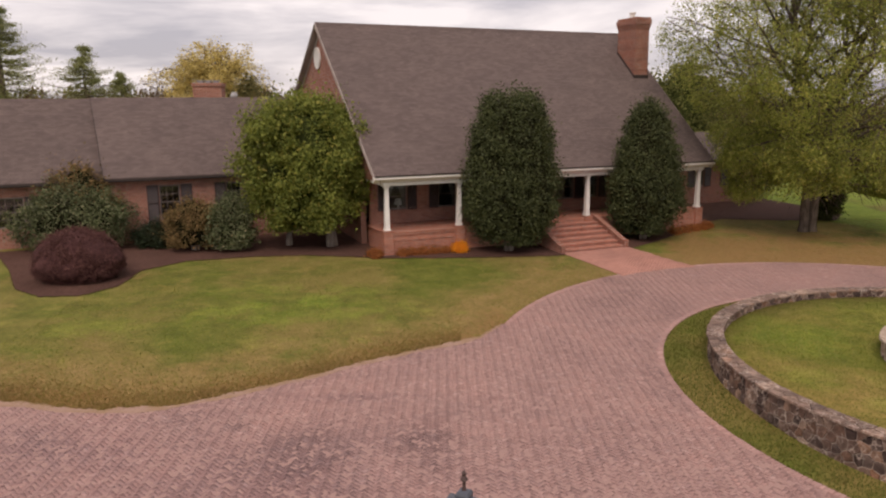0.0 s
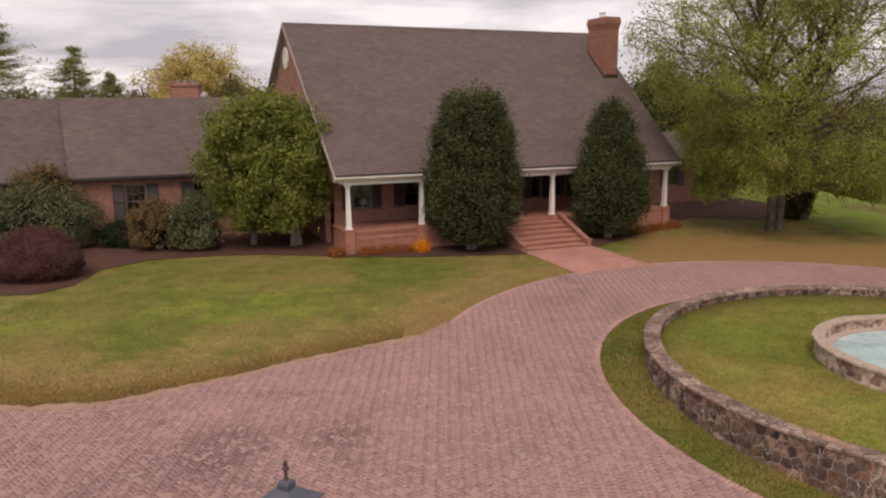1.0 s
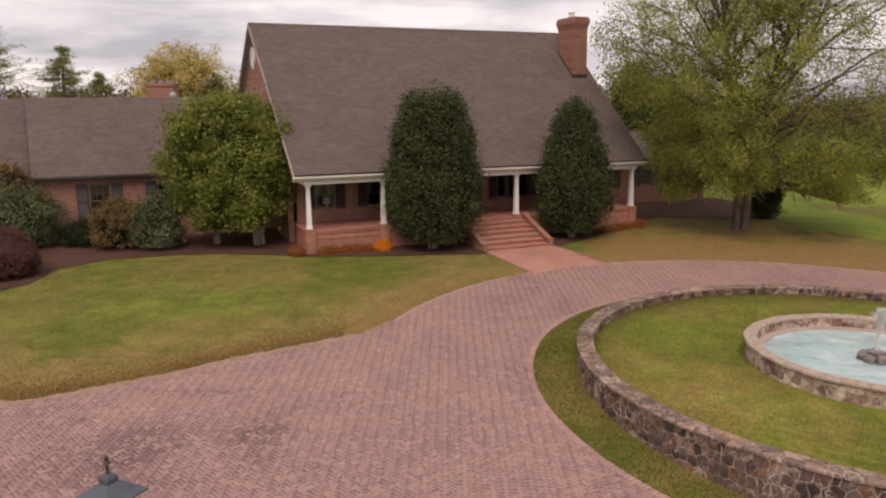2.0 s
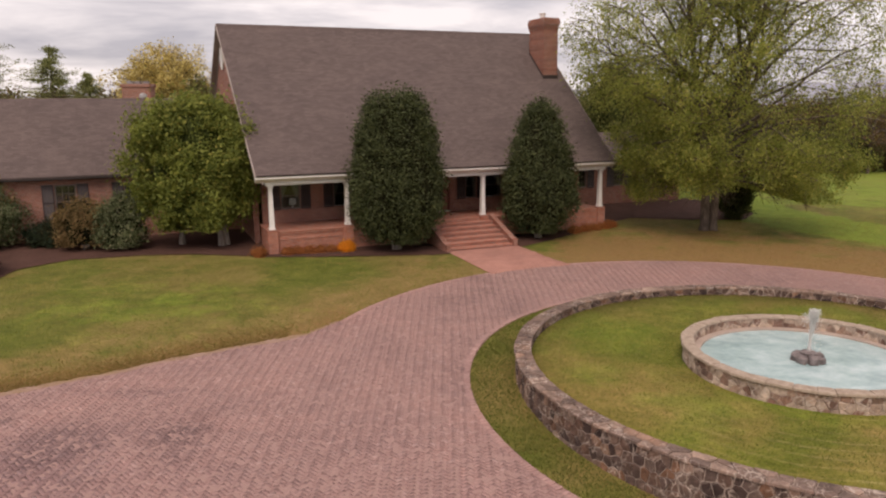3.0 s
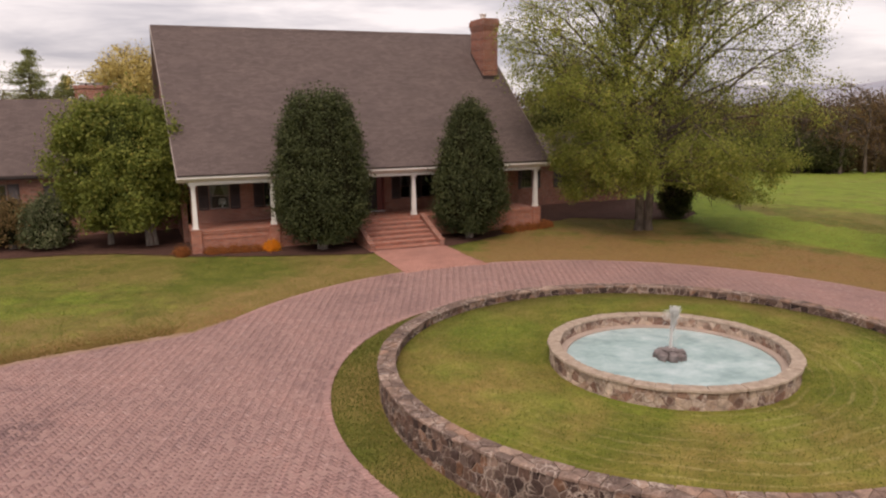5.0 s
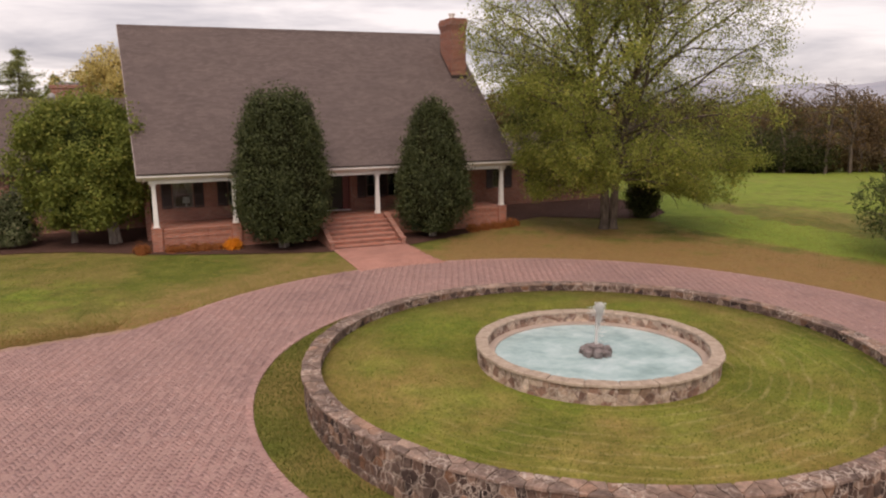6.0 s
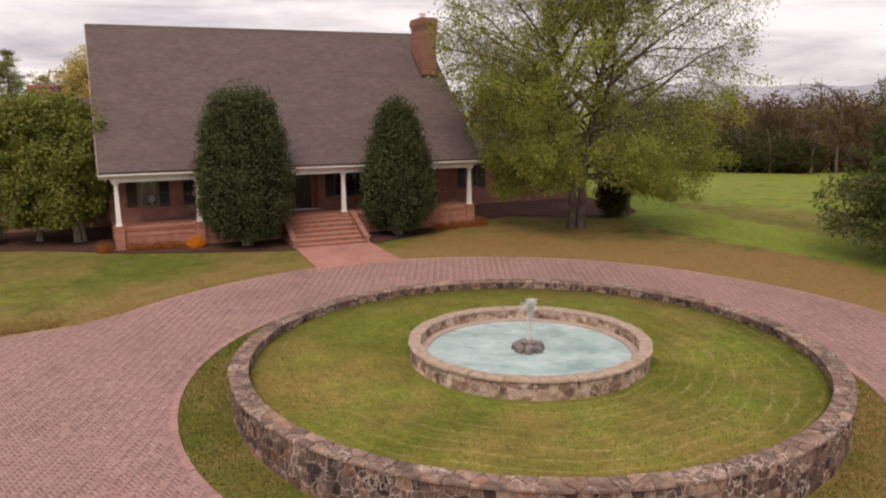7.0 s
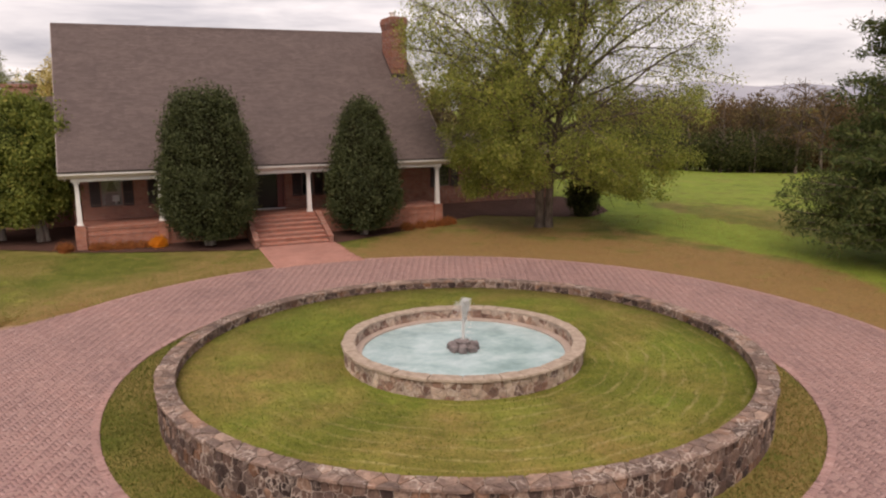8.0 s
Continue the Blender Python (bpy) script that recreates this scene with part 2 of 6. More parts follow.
def stone_material(name, random_of, pale=1.0):
    a = Mat(name, 0.9, spec=0.2)
    r = a.island() if random_of == "island" else a.random()
    c = a.ramp(r, (0.0, (0.04, 0.028, 0.026)), (0.14, (0.1, 0.068, 0.06)), (0.28, (0.25, 0.17, 0.135)), (0.42, (0.06, 0.043, 0.04)), (0.56, (0.18, 0.112, 0.086)), (0.68, (0.11, 0.079, 0.07)), (0.8, (0.34, 0.248, 0.198)), (0.92, (0.24, 0.13, 0.082)), (1.0, (0.095, 0.066, 0.057)))
    if pale > 1.3:
        c = a.ramp(r, (0.0, (0.4, 0.31, 0.25)), (0.3, (0.52, 0.42, 0.34)), (0.42, (0.2, 0.125, 0.1)), (0.6, (0.36, 0.25, 0.19)), (0.75, (0.56, 0.46, 0.38)), (0.88, (0.27, 0.16, 0.12)), (1.0, (0.14, 0.1, 0.09)))
        pale = 1.0
    elif pale > 1.15:
        c = a.mix(0.45, c, (0.25, 0.185, 0.155))
    n1, n2, n3 = a.noise(4.5, 6.0, 0.7), a.noise(30.0, 4.0, 0.65), a.noise(0.9, 4.0, 0.6)
    c = a.mix(0.8, c, a.ramp(n1, (0.3, (0.38 * pale, 0.36 * pale, 0.36 * pale)), (0.5, (0.95 * pale, 0.93 * pale, 0.9 * pale)), (0.7, (1.5 * pale, 1.42 * pale, 1.35 * pale))), "MULTIPLY")
    c = a.mix(0.4, c, a.ramp(n2, (0.35, (0.5, 0.5, 0.5)), (0.65, (1.4, 1.4, 1.4))), "MULTIPLY")
    c = a.mix(0.6, c, a.ramp(n3, (0.35, (0.5, 0.48, 0.48)), (0.6, (1.12, 1.09, 1.07))), "MULTIPLY")
    warp = a.node("ShaderNodeVectorMath", {0: a.node("ShaderNodeTexNoise", {"Vector": a.coord}, Scale=3.0, Detail=4.0).outputs["Color"]})
    warp.operation = "SCALE"
    warp.inputs["Scale"].default_value = 0.35
    bent = a.node("ShaderNodeVectorMath", {0: a.coord, 1: warp.outputs["Vector"]}).outputs["Vector"]
    vor = a.node("ShaderNodeTexVoronoi", {"Vector": a.scaled((1.0, 1.0, 0.62), bent)}, Scale=5.2)
    vor.feature = "DISTANCE_TO_EDGE"
    seam = a.ramp(vor.outputs["Distance"], (0.02, (0.9, 0.9, 0.9)), (0.075, (0, 0, 0)))
    some = a.ramp(a.noise(1.7, 3.0), (0.45, (0, 0, 0)), (0.6, (0.9, 0.9, 0.9)))
    c = a.mix(a.mix(1.0, seam, some, "MULTIPLY"), c, (0.52, 0.43, 0.365))
    return a.colour(c).bump(n1, 1.0, 0.04)


STONE = stone_material("fieldstone", "island")
STONE_ONE = stone_material("fieldstone_single", "object")
COPING = stone_material("coping_stone", "island", 1.18)
COPING_ONE = stone_material("coping_stone_single", "object", 1.18)
POOL_STONE = stone_material("pale_fieldstone", "island", 1.4)
POOL_STONE_ONE = stone_material("pale_fieldstone_single", "object", 1.4)


def mortar_material():
    a = Mat("lime_mortar", 0.95, spec=0.15)
    n, n2 = a.noise(30.0, 4.0), a.noise(1.3, 3.0)
    c = a.ramp(n, (0.3, (0.27, 0.21, 0.175)), (0.7, (0.5, 0.41, 0.35)))
    c = a.mix(0.6, c, a.ramp(n2, (0.35, (0.5, 0.48, 0.47)), (0.6, (1.1, 1.1, 1.1))), "MULTIPLY")
    return a.colour(c).bump(n, 0.5, 0.01)


MORTAR = mortar_material()


def bark_material(name, dark, light):
    a = Mat(name, 0.95, spec=0.1)
    n = a.noise(3.0, 5.0, 0.7, a.scaled((3.0, 3.0, 0.6)))
    n2 = a.noise(1.1, 3.0)
    c = a.mix(0.4, a.ramp(n, (0.3, dark), (0.7, light)), a.ramp(n2, (0.4, (0.6, 0.6, 0.6)), (0.65, (1.25, 1.25, 1.2))), "MULTIPLY")
    return a.colour(c).bump(n, 0.8, 0.03)


BARK = bark_material("grey_brown_bark", (0.055, 0.042, 0.034), (0.21, 0.165, 0.135))
BARK_PALE = bark_material("pale_grey_bark", (0.13, 0.11, 0.095), (0.34, 0.29, 0.255))


def leaf_material(name, stops, rough=0.6, through_light=0.25, spec=0.25, trees=()):
    a = Mat(name, rough, spec=spec)
    c = a.ramp(a.island(), *stops)
    n = a.noise(0.45, 3.0)
    c = a.mix(0.5, c, a.ramp(n, (0.35, (0.65, 0.65, 0.6)), (0.65, (1.25, 1.22, 1.1))), "MULTIPLY")
    if trees:
        # neighbouring trees of a wood differ in hue
        c = a.mix(1.0, c, a.ramp(a.noise(0.11, 2.0, 0.5, a.scaled((1.0, 1.0, 0.3))), *trees), "MULTIPLY")
    a.colour(c)
    tr = a.node("ShaderNodeBsdfTranslucent", {"Color": c})
    ms = a.node("ShaderNodeMixShader", {1: a.b.outputs[0], 2: tr.outputs[0]})
    ms.inputs[0].default_value = through_light
    a.t.links.new(ms.outputs[0], a.t.nodes["Material Output"].inputs["Surface"])
    return a


HOLLY_LEAF = leaf_material("holly_leaf", ((0.0, (0.036, 0.046, 0.019)), (0.5, (0.06, 0.074, 0.028)), (0.9, (0.082, 0.098, 0.038)), (1.0, (0.12, 0.13, 0.06))), 0.6, 0.15, 0.2)
MAGNOLIA_LEAF = leaf_material("magnolia_leaf", ((0.0, (0.108, 0.14, 0.032)), (0.5, (0.192, 0.228, 0.05)), (0.9, (0.265, 0.288, 0.066)), (1.0, (0.36, 0.32, 0.08))), 0.65, 0.4, 0.2)
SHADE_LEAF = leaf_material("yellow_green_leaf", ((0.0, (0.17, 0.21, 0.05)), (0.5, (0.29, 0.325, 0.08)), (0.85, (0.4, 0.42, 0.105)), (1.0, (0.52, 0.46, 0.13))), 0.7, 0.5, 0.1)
VIBURNUM_LEAF = leaf_material("grey_green_leaf", ((0.0, (0.06, 0.078, 0.034)), (0.5, (0.12, 0.142, 0.068)), (0.9, (0.215, 0.23, 0.135)), (1.0, (0.30, 0.26, 0.16))), 0.75, 0.25, 0.12)
BRONZE_LEAF = leaf_material("bronze_leaf", ((0.0, (0.11, 0.085, 0.034)), (0.5, (0.2, 0.142, 0.062)), (1.0, (0.3, 0.19, 0.095))), 0.75, 0.3, 0.1)
BARBERRY_LEAF = leaf_material("dark_red_leaf", ((0.0, (0.085, 0.04, 0.039)), (0.5, (0.13, 0.06, 0.058)), (1.0, (0.185, 0.092, 0.083))), 0.8, 0.25, 0.1)
DARK_LEAF = leaf_material("dark_evergreen_leaf", ((0.0, (0.008, 0.016, 0.008)), (0.6, (0.02, 0.034, 0.014)), (1.0, (0.04, 0.055, 0.025))), 0.6, 0.12)
HEDGE_LEAF = leaf_material("thicket_leaf", ((0.0, (0.04, 0.05, 0.022)), (0.6, (0.075, 0.088, 0.034)), (1.0, (0.12, 0.115, 0.045))), 0.85, 0.35, 0.08)
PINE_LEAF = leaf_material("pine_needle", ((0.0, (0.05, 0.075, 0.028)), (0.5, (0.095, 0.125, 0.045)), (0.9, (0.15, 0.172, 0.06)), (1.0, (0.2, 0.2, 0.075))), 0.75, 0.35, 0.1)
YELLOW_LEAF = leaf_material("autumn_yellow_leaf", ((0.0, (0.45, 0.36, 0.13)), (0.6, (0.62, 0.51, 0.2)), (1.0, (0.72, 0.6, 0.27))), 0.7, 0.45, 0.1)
# Paler than the near pine: distance haze is put into this needle colour.
HAZY_PINE_LEAF = leaf_material("haze_pale_pine_needle", ((0.0, (0.16, 0.185, 0.08)), (0.5, (0.26, 0.285, 0.12)), (1.0, (0.36, 0.365, 0.16))), 0.9, 0.5, 0.05)
WOOD_LEAF = leaf_material("autumn_brown_leaf", ((0.0, (0.12, 0.09, 0.06)), (0.5, (0.165, 0.122, 0.078)), (0.8, (0.2, 0.142, 0.08)), (1.0, (0.22, 0.172, 0.09))), 0.95, 0.55, 0.03, ((0.32, (0.75, 0.95, 0.7)), (0.45, (1.0, 1.0, 0.95)), (0.55, (1.08, 0.98, 0.9)), (0.68, (1.2, 1.08, 0.78))))
REAR_LEAF = leaf_material("dull_green_leaf", ((0.0, (0.09, 0.105, 0.035)), (0.5, (0.15, 0.165, 0.055)), (1.0, (0.22, 0.215, 0.08))), 0.85, 0.4, 0.05)
OLIVE_LEAF = leaf_material("olive_brown_leaf", ((0.0, (0.1, 0.1, 0.045)), (0.5, (0.16, 0.15, 0.065)), (1.0, (0.26, 0.21, 0.09))), 0.85, 0.35, 0.05)
MUM_ORANGE = leaf_material("orange_petal", ((0.0, (0.62, 0.19, 0.012)), (0.6, (0.82, 0.30, 0.018)), (1.0, (0.9, 0.42, 0.03))), 0.6, 0.2)
MUM_RUST = leaf_material("rust_petal", ((0.0, (0.07, 0.06, 0.018)), (0.25, (0.26, 0.085, 0.03)), (0.75, (0.44, 0.15, 0.045)), (1.0, (0.52, 0.22, 0.065))), 0.6, 0.2)


# Dark core colours stand in for the shade deep inside dense crowns.
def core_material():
    a = Mat("shade_dark_core", 1.0, spec=0.0)
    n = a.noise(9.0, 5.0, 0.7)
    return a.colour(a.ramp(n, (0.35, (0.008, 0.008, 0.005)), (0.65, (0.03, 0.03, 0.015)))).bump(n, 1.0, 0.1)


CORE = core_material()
LEAFY_CORE = bark_material("shade_olive_core", (0.018, 0.024, 0.008), (0.06, 0.075, 0.02))
BARBERRY_CORE = bark_material("shade_red_core", (0.035, 0.016, 0.016), (0.1, 0.045, 0.043))


def water_material():
    a = Mat("pale_turquoise_water", 0.1, spec=0.5)
    n = a.noise(0.8, 7.0, 0.68, a.scaled((0.9, 1.1, 1.0)), 0.3)
    n2, n3 = a.noise(5.0, 4.0, 0.6), a.noise(2.6, 6.0, 0.7, None, 0.4)
    c = a.ramp(n, (0.34, (0.27, 0.39, 0.39)), (0.48, (0.38, 0.51, 0.515)), (0.62, (0.49, 0.615, 0.625)), (0.72, (0.6, 0.69, 0.7)))
    c = a.mix(0.4, c, a.ramp(n3, (0.35, (0.75, 0.8, 0.8)), (0.65, (1.2, 1.16, 1.14))), "MULTIPLY")
    return a.colour(c).bump(n2, 0.35, 0.02)


WATER = water_material()
LEDGE = paint_material("pale_plaster", (0.46, 0.36, 0.30), 0.8, 0.5)
SPRAY = leaf_material("white_spray", ((0.0, (0.9, 0.9, 0.92)), (1.0, (0.98, 0.98, 0.98))), 0.4, 0.55)


# Distance haze over the woods is mixed into the blue-grey base colour.
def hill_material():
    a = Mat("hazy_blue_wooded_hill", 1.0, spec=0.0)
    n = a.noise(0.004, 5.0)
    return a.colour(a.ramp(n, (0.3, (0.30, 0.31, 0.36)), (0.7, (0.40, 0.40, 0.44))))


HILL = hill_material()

# ---- mesh helpers ----
RNG = np.random.default_rng(11)


def mesh_object(name, verts, faces, mat, parent=None, smooth=False):
    me = bpy.data.meshes.new(name)
    me.from_pydata([tuple(v) for v in verts], [], [tuple(f) for f in faces])
    me.materials.append(mat.m)
    if smooth:
        me.polygons.foreach_set("use_smooth", [True] * len(me.polygons))
    me.update()
    ob = new(name, me)
    ob.parent = parent
    return ob


def part(name, bm, mat, parent=None, label="", smooth=False):
    """Links a bmesh as one mesh object under a thing or under a part."""
    me = bpy.data.meshes.new(name)
    bm.to_mesh(me)
    bm.free()
    me.materials.append(mat.m)
    if smooth:
        me.polygons.foreach_set("use_smooth", [True] * len(me.polygons))
    ob = new(name, me)
    ob.parent = parent
    return tagged(ob, label)


def thing(name, m, label, category, group="", kind=""):
    ob = new(name)
    ob.matrix_world = m
    return tagged(ob, label, category, group, kind)


def box(bm, x0, x1, y0, y1, z0, z1, bevel=0.0):
    vs = bmesh.ops.create_cube(bm, size=1.0)["verts"]
    for v in vs:
        v.co = Vector((x0 + (v.co.x + 0.5) * (x1 - x0), y0 + (v.co.y + 0.5) * (y1 - y0), z0 + (v.co.z + 0.5) * (z1 - z0)))
    if bevel:
        es = list({e for v in vs for e in v.link_edges})
        bmesh.ops.bevel(bm, geom=es, offset=bevel, segments=1, affect="EDGES")
    return bm


def boxes(*args, bevel=0.0):
    bm = bmesh.new()
    for a in args:
        box(bm, *a, bevel=bevel)
    return bm


def prism(bm, outline, axis, a, b):
    """Extrudes a closed outline of 2D points along x, y or z from a to b."""
    def put(p, k):
        return {"x": (k, p[0], p[1]), "y": (p[0], k, p[1]), "z": (p[0], p[1], k)}[axis]
    lo = [bm.verts.new(put(p, a)) for p in outline]
    hi = [bm.verts.new(put(p, b)) for p in outline]
    n = len(outline)
    bm.faces.new(lo), bm.faces.new(hi)
    for i in range(n):
        bm.faces.new((lo[i], lo[(i + 1) % n], hi[(i + 1) % n], hi[i]))
    bmesh.ops.recalc_face_normals(bm, faces=bm.faces)
    return bm


def lathe(bm, profile, sides=24, cx=0.0, cy=0.0):
    rings = [[bm.verts.new((cx + r * math.cos(2 * math.pi * k / sides), cy + r * math.sin(2 * math.pi * k / sides), z)) for k in range(sides)] for r, z in profile]
    for a, b in zip(rings, rings[1:]):
        for k in range(sides):
            bm.faces.new((a[k], a[(k + 1) % sides], b[(k + 1) % sides], b[k]))
    bm.faces.new(rings[0][::-1]), bm.faces.new(rings[-1])
    bmesh.ops.recalc_face_normals(bm, faces=bm.faces)
    return bm


def tube(verts, faces, points, radii, sides=7):
    """Appends a tapered limb along points."""
    pts = [Vector(p) for p in points]
    base = len(verts)
    for i, p in enumerate(pts):
        d = (pts[min(i + 1, len(pts) - 1)] - pts[max(i - 1, 0)]).normalized()
        s = d.orthogonal().normalized() if abs(d.z) < 0.99 else Vector((1, 0, 0))
        s = (Vector((1, 0, 0)) - d * d.x).normalized() if abs(d.x) < 0.9 else (Vector((0, 1, 0)) - d * d.y).normalized()
        c = d.cross(s)
        for k in range(sides):
            a = 2 * math.pi * k / sides
            verts.append(p + radii[i] * (math.cos(a) * s + math.sin(a) * c))
    for i in range(len(pts) - 1):
        for k in range(sides):
            a, b = base + i * sides + k, base + i * sides + (k + 1) % sides
            faces.append((a, b, b + sides, a + sides))
    faces.append(tuple(base + (len(pts) - 1) * sides + k for k in range(sides)))


def leaves(name, points, outward, length, width, mat, parent, spread=0.9, rng=RNG):
    """One mesh of many small folded leaves at the points, facing roughly outward."""
    n = len(points)
    nor = outward + spread * rng.normal(size=(n, 3))
    nor /= np.linalg.norm(nor, axis=1)[:, None] + 1e-9
    tan = np.cross(nor, rng.normal(size=(n, 3)))
    tan /= np.linalg.norm(tan, axis=1)[:, None] + 1e-9
    bit = np.cross(nor, tan)
    s = rng.uniform(0.65, 1.35, (n, 1))
    l, w = length * s / 2, width * s / 2
    quad = np.stack([points - tan * l, points + bit * w - nor * 0.15 * w, points + tan * l, points - bit * w - nor * 0.15 * w], 1)
    me = bpy.data.meshes.new(name)
    me.vertices.add(4 * n)
    me.vertices.foreach_set("co", quad.reshape(-1).astype(np.float32))
    me.loops.add(4 * n)
    me.loops.foreach_set("vertex_index", np.arange(4 * n, dtype=np.int32))
    me.polygons.add(n)
    me.polygons.foreach_set("loop_start", np.arange(0, 4 * n, 4, dtype=np.int32))
    me.materials.append(mat.m)
    me.update(calc_edges=True)
    ob = new(name, me)
    ob.parent = parent
    return ob


def lumps(p, scale, seed):
    """A smooth uneven field in -1..1 for an array of points."""
    q = p * scale + seed
    return (np.sin(q[:, 0] * 1.7 + 1.3 * np.sin(q[:, 1] * 1.1)) + np.sin(q[:, 1] * 2.1 + 1.7 * np.sin(q[:, 2] * 1.3)) + np.sin(q[:, 2] * 1.9 + 1.5 * np.sin(q[:, 0] * 1.2))) / 3


def crown_points(n, profile, height, rx, ry, seed, skin=0.2, lump=0.12, rng=RNG, clump=0.3, loose=0.35):
    """Leaves in clumps over a rounded crown. profile: radius share by height share, as (h, r) stops."""
    hs, rs = zip(*profile)
    m = max(60, int(2.6 * height * (rx + ry) / (clump * clump)))
    h = rng.uniform(0, 1, 6 * m)
    h = h[rng.uniform(0, 1, 6 * m) < np.interp(h, hs, rs) + 0.08][:m]
    m = len(h)
    a = rng.uniform(0, 2 * np.pi, m)
    unit = np.stack([np.cos(a), np.sin(a), (h - 0.5) * 2], 1)
    k = np.interp(h, hs, rs) * (1 - skin * rng.uniform(0, 1, m) ** 1.3 + lump * lumps(unit * np.array([1.5, 1.5, height / max(rx, ry)]), 2.2, seed) + 0.6 * lump * lumps(unit, 6.0, seed + 3))
    c = np.stack([(rx * k - 0.4 * clump) * np.cos(a), (ry * k - 0.4 * clump) * np.sin(a), height * h], 1)
    size = clump * rng.uniform(0.55, 1.25, m)
    i = rng.integers(0, m, n)
    d = rng.normal(size=(n, 3))
    d /= np.linalg.norm(d, axis=1)[:, None]
    far = np.abs(rng.normal(0.75, 0.3, n))
    p = c[i] + d * (size[i] * far)[:, None]
    # the loose share stands evenly between the clumps, with a few shoots that stick out
    free = rng.uniform(0, 1, n) < loose
    p[free] = (c[i] + rng.normal(0, 1, (n, 3)) * clump * np.array([0.8, 0.8, 1.1]) + 0.25 * clump * d)[free]
    p[:, 2] = np.maximum(p[:, 2], 0.0)
    out = 0.8 * d + 0.6 * np.stack([np.cos(a[i]), np.sin(a[i]), np.full(n, 0.5)], 1)
    return p, out / np.linalg.norm(out, axis=1)[:, None]


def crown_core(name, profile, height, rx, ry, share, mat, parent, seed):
    """A dark uneven inner mass of a dense shrub, its colour the inner shade, so that no light shows through."""
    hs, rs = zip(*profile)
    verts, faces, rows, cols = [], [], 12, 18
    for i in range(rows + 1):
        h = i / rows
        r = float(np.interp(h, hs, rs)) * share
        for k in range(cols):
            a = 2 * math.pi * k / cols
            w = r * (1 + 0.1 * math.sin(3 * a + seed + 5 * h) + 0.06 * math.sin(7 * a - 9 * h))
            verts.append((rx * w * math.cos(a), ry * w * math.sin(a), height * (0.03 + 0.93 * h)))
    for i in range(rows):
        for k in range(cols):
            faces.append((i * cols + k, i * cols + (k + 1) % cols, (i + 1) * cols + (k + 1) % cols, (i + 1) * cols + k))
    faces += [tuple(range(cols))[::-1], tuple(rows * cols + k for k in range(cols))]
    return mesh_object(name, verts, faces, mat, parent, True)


# ---- ground ----
RING = (16.12, 19.5)
VERGE = (16.02, 19.5)
R_DRIVE, R_ISLE, R_WALL, R_POOL = 14.75, 9.52, 8.26, 3.44


def ground_z(x, y):
    """The height of the lawn and drive: it falls gently to the front and to the east, and the far field dips."""
    dip = 0.03 * min(max(y - 52.0, 0.0), 90.0) * min(max((x - 18.0) / 25.0, 0.0), 1.5)
    x, y = min(max(x, -30.0), 40.0), min(max(y, 0.0), 55.0)
    z = -0.6019 - 0.01891 * x + 0.02125 * y + 0.0001435 * x * y
    return z - 0.2 * math.exp(-((x - 11) ** 2 + (y - 12) ** 2) / 60.0) - dip


def steps_out(near, far, first):
    out, v, s = [near], near, first
    while v < far:
        v += s
        s *= 1.35
        out.append(v)
    return out


